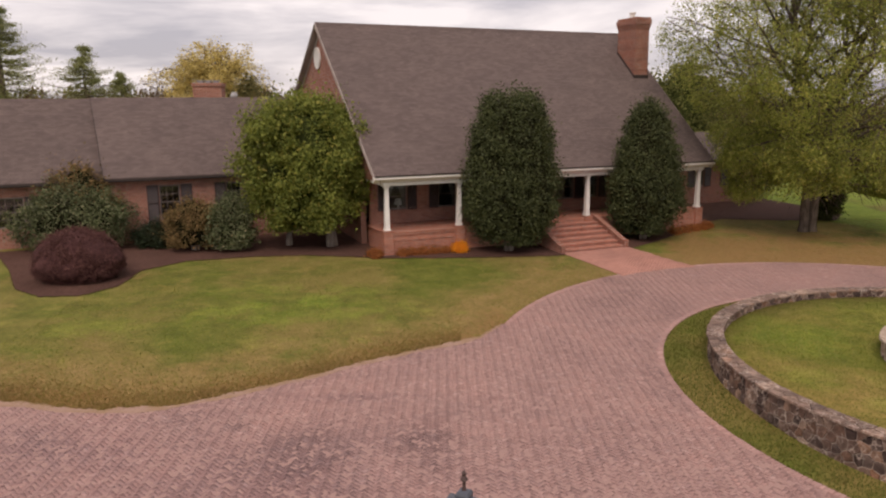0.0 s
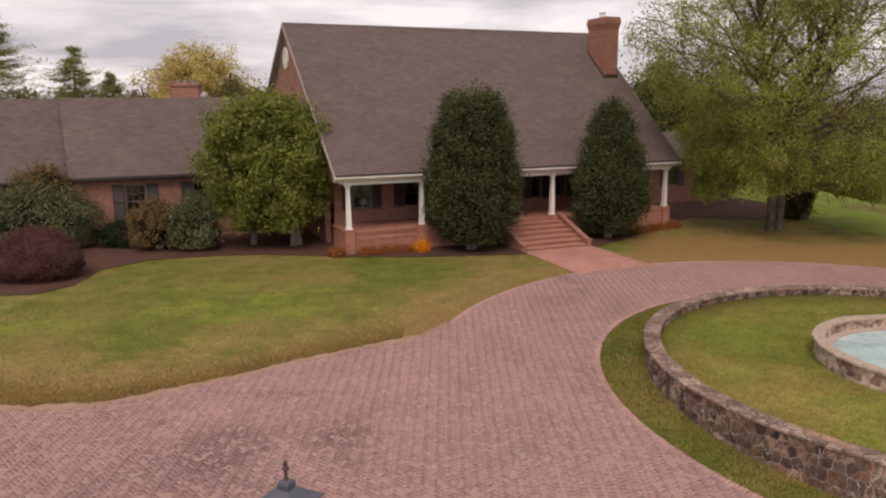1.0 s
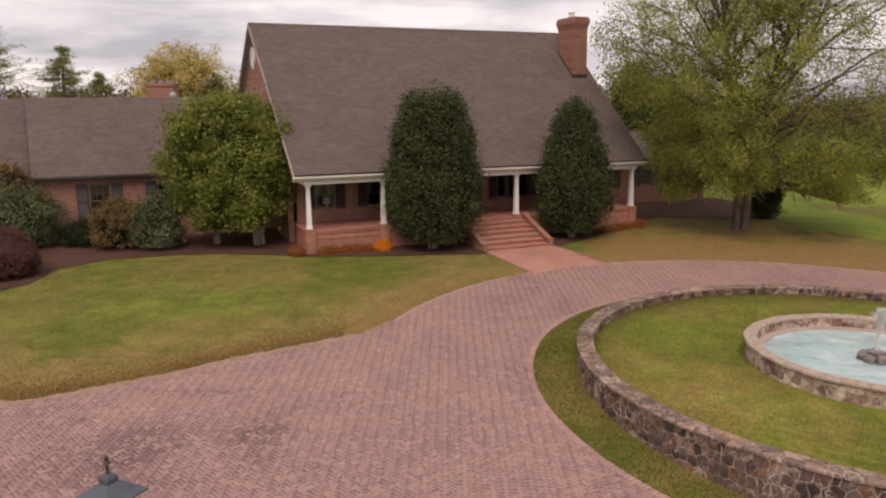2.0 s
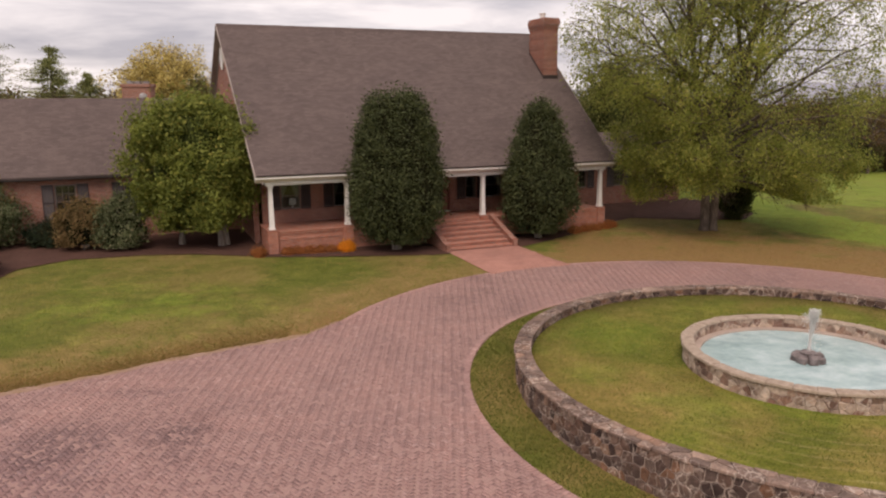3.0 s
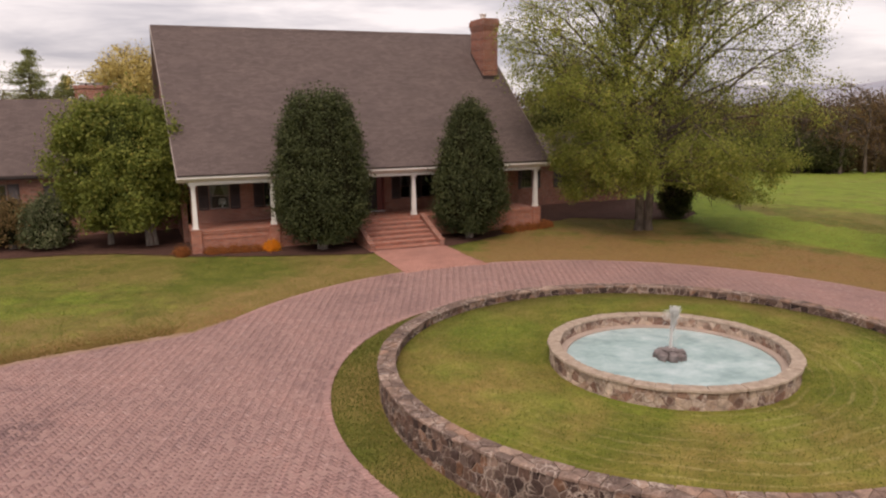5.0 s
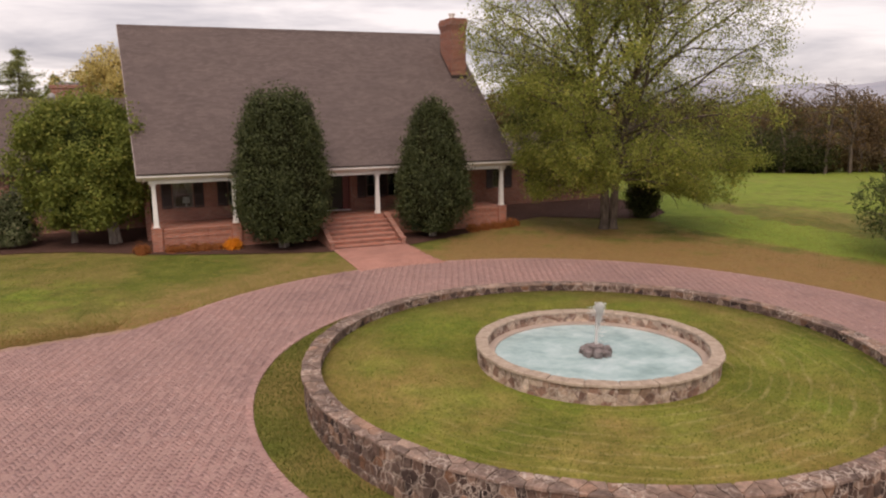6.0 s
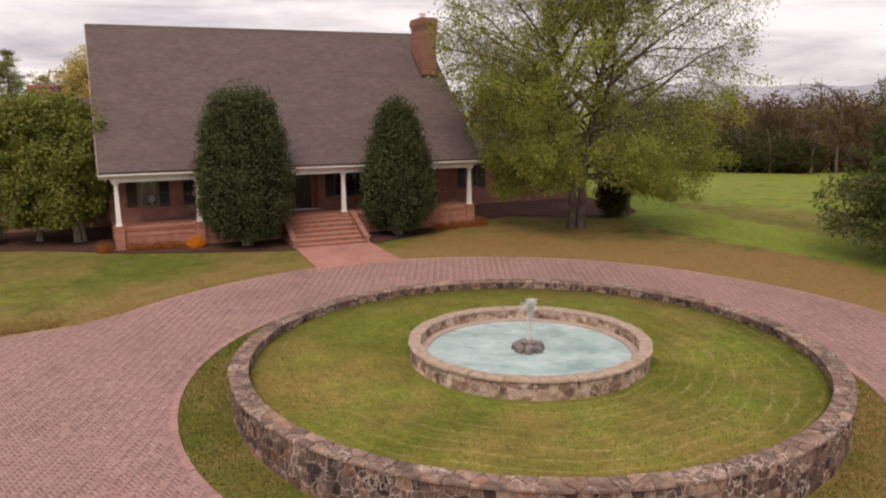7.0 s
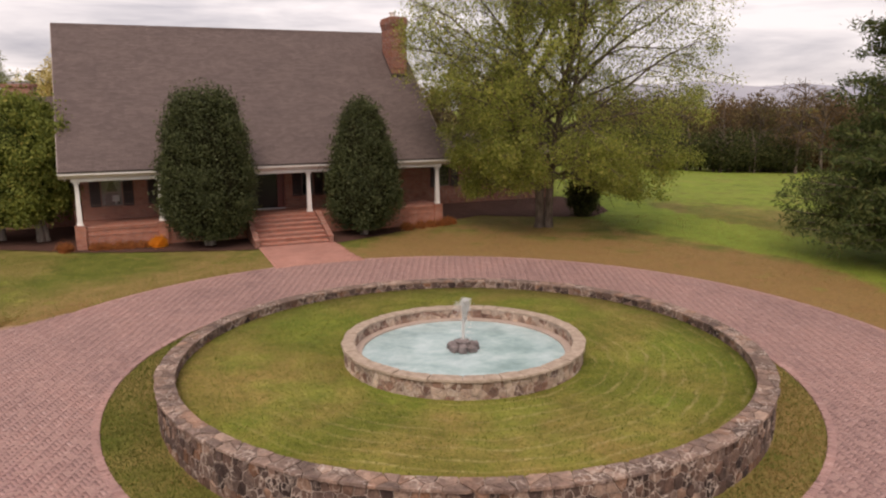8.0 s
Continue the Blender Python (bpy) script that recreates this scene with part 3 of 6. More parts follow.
def build_ground():
    xs = sorted([-v for v in steps_out(40, 3000, 6)]) + [x for x in range(-39, 46, 1)] + steps_out(46, 3000, 6)
    ys = sorted([-v for v in steps_out(6, 2500, 6)]) + [y for y in range(-5, 62, 1)] + steps_out(62, 4200, 6)
    verts = [(x, y, ground_z(x, y)) for y in ys for x in xs]
    w = len(xs)
    faces = [(j * w + i, j * w + i + 1, (j + 1) * w + i + 1, (j + 1) * w + i) for j in range(len(ys) - 1) for i in range(w - 1)]
    ob = mesh_object("ground", verts, faces, GRASS, None, True)
    dry, rust, lush = [], [], []
    for x, y, _ in verts:
        r = math.hypot(x - RING[0], y - RING[1])
        near = min(abs(r - R_DRIVE - 0.3) if r > R_DRIVE - 2 else 9.0, abs(y - edge_y(x)) * 0.8 if -30 < x < 3 else 9.0)
        field = max(0.0, min(1.0, (r - 33.0) / 5.0)) * max(0.0, min(1.0, (x - 16) / 6.0))
        verge_dry = 0.62 * max(0.0, min(1.0, (x - 20.0) / 4.0)) if r < R_ISLE else 0.0
        dry.append(max(0.0, 0.95 - 0.27 * near, 0.05 * field, verge_dry))
        east = x - 10.2 - 0.12 * (y - 33)
        rust.append(max(max(0.0, min(1.0, east / 2.0)) * max(0.0, min(1.0, (r - R_DRIVE + 1) / 1.0)) * max(0.0, min(1.0, (26.0 - r) / 8.0)) * 0.68 if y > 12 else 0.0, 0.72 - 0.5 * near if x < 3 else 0.0))
        band = max(0.0, 1 - abs(r - 27.5) / 6.0) * max(0.0, min(1.0, (x - 19) / 6.0))
        # a lush green swathe that widens towards the pine
        # Its left edge is stretched under the tree, brighter green to offset the shade.
        left = float(np.interp(y, [30, 33, 36, 39, 42, 46, 60], [33.6, 33.0, 30.9, 28.5, 26.2, 24.2, 22.0]))
        right = float(np.interp(y, [30, 37, 41, 46, 50, 59], [39.5, 36.4, 34.4, 31.6, 29.8, 28.4]))
        strip = max(0.0, min(1.0, (x - left + 0.8) / 2.4, (right - x + 0.3) / 0.6)) * max(0.0, min(1.0, (62 - y) / 8.0)) if y > 26 else 0.0
        lush.append(max(0.22 * band, 0.92 * strip, 0.42 * field, 0.3 * math.exp(-((x + 5.5) ** 2 / 30.0 + (y - 26.5) ** 2 / 16.0)), 0.2 * math.exp(-((x + 12) ** 2 + (y - 24) ** 2) / 14.0)))
    for key, values in (("dry", dry), ("rust", rust), ("lush", lush)):
        ob.data.attributes.new(key, "FLOAT", "POINT").data.foreach_set("value", values)
    return tagged(ob, "mown lawn, green with dry straw-coloured patches", "lawn", kind="structure")


LAWN_EDGE = [(-40.0, 18.6), (-16.0, 18.2), (-11.36, 17.74), (-8.55, 17.3), (-6.96, 17.6), (-5.08, 18.73), (-3.0, 20.3), (-1.1, 21.76), (0.4, 22.65), (1.23, 23.3), (2.0, 24.6)]


def edge_y(x):
    return float(np.interp(x, [p[0] for p in LAWN_EDGE], [p[1] for p in LAWN_EDGE]))


build_ground()


def paved(x, y):
    r = math.hypot(x - RING[0], y - RING[1])
    if math.hypot(x - VERGE[0], y - VERGE[1]) < R_ISLE:
        return False
    if r < R_DRIVE:
        return True
    return -24.0 < x < 4.0 and 10.2 < y < edge_y(x) and x < RING[0]


def sheet(name, outline, z_up, mat, step=0.6, parent=None):
    """A thin sheet that follows the ground, over the cells of a grid that an area test accepts."""
    (x0, x1, y0, y1), inside = outline
    nx, ny = int((x1 - x0) / step), int((y1 - y0) / step)
    verts, faces, at = [], [], {}

    def vert(i, j):
        if (i, j) not in at:
            at[i, j] = len(verts)
            x, y = x0 + i * step, y0 + j * step
            verts.append((x, y, ground_z(x, y) + z_up))
        return at[i, j]
    for i in range(nx):
        for j in range(ny):
            if inside(x0 + (i + 0.5) * step, y0 + (j + 0.5) * step):
                faces.append((vert(i, j), vert(i + 1, j), vert(i + 1, j + 1), vert(i, j + 1)))
    return mesh_object(name, verts, faces, mat, parent, True)


driveway = sheet("driveway", ((-24, 32, 4, 35), paved), 0.0293, SAND, 0.12)
tagged(driveway, "circular drive of worn pink clay pavers", "driveway", kind="structure")



def at_edge(x, y):
    return x < 2.0 and -0.2 - 0.06 * math.sin(3.1 * x) < y - edge_y(x) < 0.08 + 0.07 * math.sin(2.3 * x + 1) + 0.04 * math.sin(9.7 * x)


def dust_material():
    a = Mat("dry_dusty_soil", 0.95, spec=0.1)
    n, n2 = a.noise(22.0, 5.0, 0.7), a.noise(1.2, 4.0)
    c = a.mix(a.ramp(n2, (0.4, (0, 0, 0)), (0.6, (1, 1, 1))), a.ramp(n, (0.3, (0.28, 0.18, 0.135)), (0.7, (0.4, 0.27, 0.21))), a.ramp(n, (0.3, (0.24, 0.16, 0.09)), (0.7, (0.36, 0.235, 0.16))))
    return a.colour(c).bump(n, 0.6, 0.02)


tagged(sheet("dusty_edge", ((-24, 2, 16.8, 25), at_edge), 0.033, dust_material(), 0.05), "bare dusty soil strip where the lawn meets the drive", "soil", kind="structure")

# ---- house frame: x along the front, y into the house ----
ANGLE = 23.48
HOUSE = pose(-2.75, 35.53, 0, 0, 0, ANGLE)
LENGTH, BAY = 19.3, 3.86
PORCH = 1.32


def to_world(a, d):
    p = HOUSE @ Vector((a, d, 0))
    return p.x, p.y


def on_ground(a, d, rz=0.0, lift=0.0):
    x, y = to_world(a, d)
    return pose(x, y, ground_z(x, y) + lift, 0, 0, rz)


house = thing("house", HOUSE, "long red brick house, steep shingle roof, white-columned porch", "house")

EAVE_Y, EAVE_Z, RIDGE_Y, RIDGE_Z = -0.5, 4.12, 8.72, 12.03
SLOPE = (RIDGE_Z - EAVE_Z) / (RIDGE_Y - EAVE_Y)
WALL_Y = 2.6
REAR_EAVE = RIDGE_Y + (RIDGE_Z - EAVE_Z) / 0.54
BACK_Y = REAR_EAVE - 0.5


def roof_slab(bm, x0, x1, y0, z0, y1, z1, thick=0.16):
    """A sloping roof slab from its eave edge to its ridge edge."""
    return prism(bm, [(y0, z0), (y1, z1), (y1, z1 - thick), (y0, z0 - thick)], "x", x0, x1)


def splay(bm, from_x=-0.55):
    """The near gable leans out a little towards the ridge."""
    for v in bm.verts:
        if v.co.x < from_x:
            v.co.x -= 0.32 * max(0.0, min(1.0, (v.co.z - EAVE_Z) / (RIDGE_Z - EAVE_Z)))
    return bm


def window_unit(parent, x0, x1, z0, z1, y, cols=3, rows=4, name="window", paint=None, drapes=False):
    """A sash window set in a wall that faces -y: reveal, frame, sashes, muntins, pane and sill."""
    f, paint = (0.045, paint) if paint else (0.07, SASH)
    bm = boxes((x0, x0 + f, y - 0.02, y + 0.1, z0, z1), (x1 - f, x1, y - 0.02, y + 0.1, z0, z1), (x0 + f, x1 - f, y - 0.02, y + 0.1, z1 - f, z1), (x0 + f, x1 - f, y - 0.02, y + 0.1, z0, z0 + f))
    win = part(name, bm, paint, parent)
    mid = (z0 + z1) / 2
    part("meeting_rail", boxes((x0 + f, x1 - f, y + 0.012, y + 0.07, mid - 0.02, mid + 0.02)), paint, win)
    part("pane", boxes((x0 + f, x1 - f, y + 0.052, y + 0.06, z0 + f, mid - 0.021)), GLASS, win)
    part("pane", boxes((x0 + f, x1 - f, y + 0.052, y + 0.06, mid + 0.021, z1 - f)), GLASS, win)
    if cols:
        for i in range(1, cols):
            x = x0 + f + (x1 - x0 - 2 * f) * i / cols
            part("muntin", boxes((x - 0.012, x + 0.012, y + 0.025, y + 0.05, z0 + f, z1 - f)), paint, win)
        for j in range(1, rows):
            z = z0 + f + (z1 - z0 - 2 * f) * j / rows
            part("muntin", boxes((x0 + f, x1 - f, y + 0.022, y + 0.048, z - 0.012, z + 0.012)), paint, win)
    if drapes:
        for s, xa in ((1, x0 + 0.02), (-1, x1 - 0.02)):
            vs, fs, cols_, rows_ = [], [], 14, 10
            for r in range(rows_ + 1):
                h = r / rows_
                w = (x1 - x0) * (0.13 + 0.34 * max(0.0, (h - 0.3) / 0.7) ** 1.3 + 0.08 * max(0.0, 0.3 - h))
                for c in range(cols_ + 1):
                    g = c / cols_
                    vs.append((xa + s * w * g, y + 0.2 + 0.025 * math.sin(g * 22), z0 + h * (z1 - z0)))
            for r in range(rows_):
                for c in range(cols_):
                    k = r * (cols_ + 1) + c
                    fs.append((k, k + 1, k + cols_ + 2, k + cols_ + 1))
            tagged(mesh_object("curtain", vs, fs, CURTAIN, win, True), "grey tied-back curtain")
    part("sill", boxes((x0 - 0.06, x1 + 0.06, y - 0.07, y + 0.05, z0 - 0.09, z0 - 0.003), bevel=0.01), BRICK, win)
    part("stool", boxes((x0 - 0.05, x1 + 0.05, y + 0.102, y + 0.55, z0 - 0.05, z0)), WHITE, win)
    return win


def shutter(parent, x0, x1, z0, z1, y):
    """A louvred shutter: stiles, rails and slats."""
    s = part("shutter", boxes((x0, x0 + 0.06, y - 0.05, y - 0.004, z0, z1), (x1 - 0.06, x1, y - 0.05, y - 0.004, z0, z1), (x0 + 0.06, x1 - 0.06, y - 0.05, y - 0.004, z0, z0 + 0.09), (x0 + 0.06, x1 - 0.06, y - 0.05, y - 0.004, z1 - 0.09, z1), (x0 + 0.06, x1 - 0.06, y - 0.05, y - 0.004, (z0 + z1) / 2 - 0.04, (z0 + z1) / 2 + 0.04)), SHUTTER, parent, "dark louvred shutter")
    bm, z = bmesh.new(), z0 + 0.11
    while z < z1 - 0.1:
        prism(bm, [(y - 0.04, z), (y - 0.034, z), (y - 0.01, z + 0.05), (y - 0.016, z + 0.05)], "x", x0 + 0.06, x1 - 0.06)
        z += 0.055
    part("louvre", bm, SHUTTER, s)
    return s


CURTAIN = paint_material("grey_curtain_cloth", (0.27, 0.26, 0.25), 0.9)
# Dark tone stands in for the dimness of the rooms behind the glass.
INSIDE = paint_material("room_shade_tone", (0.10, 0.08, 0.07), 0.9)
SASH = paint_material("dark_sash_tone", (0.16, 0.13, 0.12), 0.5)


def wall_with_openings(x0, x1, y0, y1, z0, z1, holes):
    """A wall in the xz plane, in one piece, with rectangular openings (x0, x1, z0, z1) cut through it."""
    xs = sorted({x0, x1, *(h[0] for h in holes), *(h[1] for h in holes)})
    zs = sorted({z0, z1, *(h[2] for h in holes), *(h[3] for h in holes)})
    solid = {(i, k) for i in range(len(xs) - 1) for k in range(len(zs) - 1)
             if not any(h[0] < (xs[i] + xs[i + 1]) / 2 < h[1] and h[2] < (zs[k] + zs[k + 1]) / 2 < h[3] for h in holes)}
    bm, made = bmesh.new(), {}

    def v(i, y, k):
        if (i, y, k) not in made:
            made[i, y, k] = bm.verts.new((xs[i], y, zs[k]))
        return made[i, y, k]
    for i, k in solid:
        bm.faces.new((v(i, y0, k), v(i + 1, y0, k), v(i + 1, y0, k + 1), v(i, y0, k + 1)))
        bm.faces.new((v(i, y1, k), v(i, y1, k + 1), v(i + 1, y1, k + 1), v(i + 1, y1, k)))
        for di, dk, a, b in ((-1, 0, (i, k), (i, k + 1)), (1, 0, (i + 1, k), (i + 1, k + 1)), (0, -1, (i, k), (i + 1, k)), (0, 1, (i, k + 1), (i + 1, k + 1))):
            if (i + di, k + dk) not in solid:
                bm.faces.new((v(a[0], y0, a[1]), v(b[0], y0, b[1]), v(b[0], y1, b[1]), v(a[0], y1, a[1])))
    bmesh.ops.recalc_face_normals(bm, faces=bm.faces)
    return bm


def build_main():
    top = 3.85
    wins = [(0.98, 2.02), (3.85, 4.9), (13.05, 14.1), (16.2, 17.2)]
    holes = [(a, b, 2.02, 3.42) for a, b in wins] + [(8.75, 10.75, PORCH, 3.5), (11.75, 12.45, 2.02, 3.42)]
    part("wall", wall_with_openings(0.0, LENGTH, WALL_Y, WALL_Y + 0.3, 0.0, top, holes), BRICK, house)
    for a, b in wins + [(11.75, 12.45)]:
        # Porch frames take the dark sash tone, which puts the porch shade into their colour.
        window_unit(house, a, b, 2.02, 3.42, WALL_Y + 0.06, 0, 0, paint=SASH, drapes=True)
        for s0, s1 in ((a - 0.56, a - 0.03), (b + 0.03, b + 0.56)):
            shutter(house, s0, s1, 2.0, 3.44, WALL_Y)
    # Added inner faces back the windows, coloured as dark as an unlit room.
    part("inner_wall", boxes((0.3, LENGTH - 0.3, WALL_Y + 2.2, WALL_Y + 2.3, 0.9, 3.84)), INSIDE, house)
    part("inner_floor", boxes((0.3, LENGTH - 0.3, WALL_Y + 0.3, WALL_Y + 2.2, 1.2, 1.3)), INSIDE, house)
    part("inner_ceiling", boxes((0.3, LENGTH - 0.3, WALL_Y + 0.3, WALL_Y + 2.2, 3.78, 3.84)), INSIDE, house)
    # entrance
    # Near-black panel stands in for the shade within the entrance opening.
    door = part("door", boxes((8.82, 10.32, WALL_Y + 0.18, WALL_Y + 0.23, PORCH + 0.02, 3.42)), DARK_DOORWAY, house, "near-black panel filling the dark entrance opening")
    part("door_frame", boxes((8.75, 8.82, WALL_Y + 0.02, WALL_Y + 0.28, PORCH, 3.5), (10.68, 10.75, WALL_Y + 0.02, WALL_Y + 0.28, PORCH, 3.5), (8.82, 10.68, WALL_Y + 0.02, WALL_Y + 0.28, 3.42, 3.5)), DOOR_RED, door)
    part("door_leaf", boxes((10.34, 10.66, WALL_Y + 0.1, WALL_Y + 0.16, PORCH + 0.02, 3.42)), DOOR_RED, door, "red painted door leaf")
    part("threshold", boxes((8.75, 10.75, WALL_Y - 0.08, WALL_Y + 0.2, PORCH + 0.004, PORCH + 0.05)), WHITE, door)
    for x0, x1 in ((-0.42, -0.12), (LENGTH + 0.12, LENGTH + 0.42)):
        bm = prism(bmesh.new(), [(WALL_Y + 0.3, 0.0), (BACK_Y, 0.0), (BACK_Y, 3.8), (RIDGE_Y, RIDGE_Z - 0.3), (WALL_Y + 0.3, 3.7 + (WALL_Y + 0.3 - EAVE_Y) * SLOPE - 0.1), ], "x", x0, x1)
        part("gable_wall", splay(bm, 0.0), BRICK, house)
        bm = prism(bmesh.new(), [(0.1, 3.8), (WALL_Y + 0.3, 3.8), (WALL_Y + 0.3, 3.6 + (WALL_Y + 0.3 - EAVE_Y) * SLOPE), (0.1, 3.6 + (0.1 - EAVE_Y) * SLOPE)], "x", x0, x1)
        part("gable_wall", splay(bm, 0.0), BRICK, house)
    part("back_wall", boxes((0.3, LENGTH - 0.3, BACK_Y - 0.3, BACK_Y, 0.0, 3.8)), BRICK, house)
    # roof
    x0, x1 = -0.72, LENGTH + 0.68
    part("roof", splay(roof_slab(bmesh.new(), x0, x1, EAVE_Y, EAVE_Z, RIDGE_Y, RIDGE_Z)), SHINGLE, house, "steep weathered grey-brown shingle roof")
    part("roof", splay(roof_slab(bmesh.new(), x0, x1, REAR_EAVE, EAVE_Z, RIDGE_Y + 0.001, RIDGE_Z)), SHINGLE, house)
    part("ridge_cap", splay(prism(bmesh.new(), [(RIDGE_Y - 0.16, RIDGE_Z - 0.115), (RIDGE_Y, RIDGE_Z + 0.035), (RIDGE_Y + 0.16, RIDGE_Z - 0.115), (RIDGE_Y, RIDGE_Z - 0.0)], "x", x0, x1)), SHINGLE, house)
    for xa, xb, rise in ((x0 - 0.035, x0 - 0.002, -0.02), (x1 + 0.002, x1 + 0.035, -0.02)):
        for foot in (EAVE_Y, REAR_EAVE):
            bm = prism(bmesh.new(), [(foot, EAVE_Z + rise), (RIDGE_Y, RIDGE_Z + rise), (RIDGE_Y, RIDGE_Z - 0.1), (foot, EAVE_Z - 0.05)], "x", xa, xb)
            part("rake_board", splay(bm), RAKE, house, "weathered beige rake board")
        for foot in (EAVE_Y + 0.1, REAR_EAVE - 0.1):
            part("soffit", splay(prism(bmesh.new(), [(foot, EAVE_Z - 0.2), (RIDGE_Y, RIDGE_Z - 0.27), (RIDGE_Y, RIDGE_Z - 0.23), (foot, EAVE_Z - 0.17)], "x", xa if xa < 0 else LENGTH + 0.42, -0.42 if xa < 0 else xb), 0.0), RAKE, house)
        wa, wb = (-0.46, -0.423) if xa < 0 else (LENGTH + 0.423, LENGTH + 0.46)
        for foot in (EAVE_Y, REAR_EAVE):
            part("frieze_board", splay(prism(bmesh.new(), [(foot, EAVE_Z - 0.25), (RIDGE_Y, RIDGE_Z - 0.3), (RIDGE_Y, RIDGE_Z - 0.5), (foot, EAVE_Z - 0.42)], "x", wa, wb), 0.0), RAKE, house)
    # oval vent on the near gable
    bm = bmesh.new()
    prism(bm, [(RIDGE_Y + 1.1 + 0.7 * math.cos(k * math.pi / 12), 10.18 + 0.6 * math.sin(k * math.pi / 12)) for k in range(24)], "x", -0.5, -0.423)
    vent = part("oval_vent", splay(bm, 0.0), WHITE, house, "white oval louvred gable vent")
    bm = bmesh.new()
    for k in range(-5, 6):
        w = 0.63 * math.sqrt(max(0.05, 1 - (k * 0.1 / 0.57) ** 2))
        box(bm, -0.525, -0.502, RIDGE_Y + 1.1 - w, RIDGE_Y + 1.1 + w, 10.18 + k * 0.12 - 0.035, 10.18 + k * 0.1 + 0.035)
    part("slat", splay(bm, 0.0), WHITE, vent)
    # porch: base wall, floor, piers, columns, beam
    for b in ((0.25, 8.05, -0.12, 0.16), (12.1, LENGTH - 0.25, -0.12, 0.16), (-0.14, 0.14, 0.27, WALL_Y), (LENGTH - 0.14, LENGTH + 0.14, 0.27, WALL_Y)):
        part("porch_wall", boxes((*b, -0.3, PORCH - 0.074)), BRICK_PORCH, house, "orange-red brick porch base")
    for b in ((0.25, 8.03), (12.12, LENGTH - 0.25)):
        part("rowlock_course", boxes((*b, -0.15, -0.123, PORCH - 0.47, PORCH - 0.37), bevel=0.008), BRICK_PORCH, house, "projecting rowlock brick course")
        part("rowlock_course", boxes((*b, -0.165, -0.123, PORCH - 0.17, PORCH - 0.075), bevel=0.008), BRICK_PORCH, house)
    part("porch_floor", boxes((-0.2, LENGTH + 0.2, -0.18, WALL_Y, PORCH - 0.07, PORCH), bevel=0.01), BRICK_FLOOR, house, "brick-paved porch floor")
    for k in range(6):
        x = k * BAY
        pier = part("pier", boxes((x - 0.25, x + 0.25, -0.26, 0.26, -0.3, PORCH + 0.04), bevel=0.015), BRICK_PORCH, house)
        part("pier_cap", boxes((x - 0.27, x + 0.27, -0.28, 0.28, PORCH + 0.042, PORCH + 0.08), bevel=0.01), BRICK_FLOOR, pier)
        bm = bmesh.new()
        prism(bm, [(x - 0.12, -0.12), (x + 0.12, -0.12), (x + 0.12, 0.12), (x - 0.12, 0.12)], "z", PORCH + 0.18, 3.5)
        for v in bm.verts:
            if v.co.z > 3:
                v.co.x, v.co.y = x + (v.co.x - x) * 0.74, v.co.y * 0.74
        col = part("column", bm, WHITE, house, "white tapered square column")
        part("column_base", boxes((x - 0.155, x + 0.155, -0.155, 0.155, PORCH + 0.08, PORCH + 0.18), bevel=0.015), WHITE, col)
        part("capital", boxes((x - 0.15, x + 0.15, -0.15, 0.15, 3.5, 3.6), bevel=0.015), WHITE, col)
    part("beam", boxes((-0.22, LENGTH + 0.22, -0.2, 0.2, 3.602, 3.8)), WHITE, house)
    for b in (0.0, LENGTH):
        part("beam", boxes((b - 0.2, b + 0.2, 0.202, WALL_Y, 3.602, 3.8)), WHITE, house)
    bm = prism(bmesh.new(), [(EAVE_Y - 0.06, 4.06), (EAVE_Y - 0.06, 3.96), (-0.3, 3.8), (-0.22, 3.76), (-0.2, 3.8), (-0.2, 4.06)], "x", x0 - 0.03, x1 + 0.03)
    part("cornice", bm, WHITE, house, "white moulded eaves cornice")
    bm = bmesh.new()
    for k in range(int(LENGTH / 0.16)):
        box(bm, 0.02 + k * 0.16, 0.1 + k * 0.16, -0.27, -0.205, 3.66, 3.75)
    part("dentil", bm, WHITE, house)
    part("gutter", prism(bmesh.new(), [(EAVE_Y - 0.1, 4.14), (EAVE_Y - 0.09, 4.063), (EAVE_Y - 0.02, 4.063), (EAVE_Y - 0.02, 4.14)], "x", x0, x1), GUTTER, house)
    part("porch_ceiling", boxes((0.2, LENGTH - 0.2, 0.2, WALL_Y, 3.78, 3.84)), PORCH_CEILING, house)
    # chimney
    cx0, cx1, cy0, cy1 = 18.42, 19.42, 5.2, 7.05
    chim = part("chimney", boxes((cx0, cx1, cy0, cy1, 7.6, 12.35)), CHIMNEY_BRICK, house, "tall red brick chimney with corbelled cap")
    for grow, za, zb in ((0.03, 12.02, 12.14), (0.06, 12.14, 12.28), (0.1, 12.28, 12.6), (0.05, 12.6, 12.72)):
        part("corbel", boxes((cx0 - grow, cx1 + grow, cy0 - grow, cy1 + grow, za, zb), bevel=0.012), CHIMNEY_BRICK, chim)
    on_roof = lambda d: EAVE_Z + (d - EAVE_Y) * SLOPE
    part("flashing", prism(bmesh.new(), [(d, on_roof(d) + h) for d, h in ((cy0, -0.05), (cy1, -0.05), (cy1, 0.16), (cy0, 0.16))], "x", cx0 - 0.03, cx0 - 0.003), GUTTER, chim, "dark stepped metal flashing")
    part("flashing", boxes((cx0 - 0.03, cx1 + 0.03, cy0 - 0.03, cy0 - 0.003, on_roof(cy0) - 0.1, on_roof(cy0) + 0.2)), GUTTER, chim)
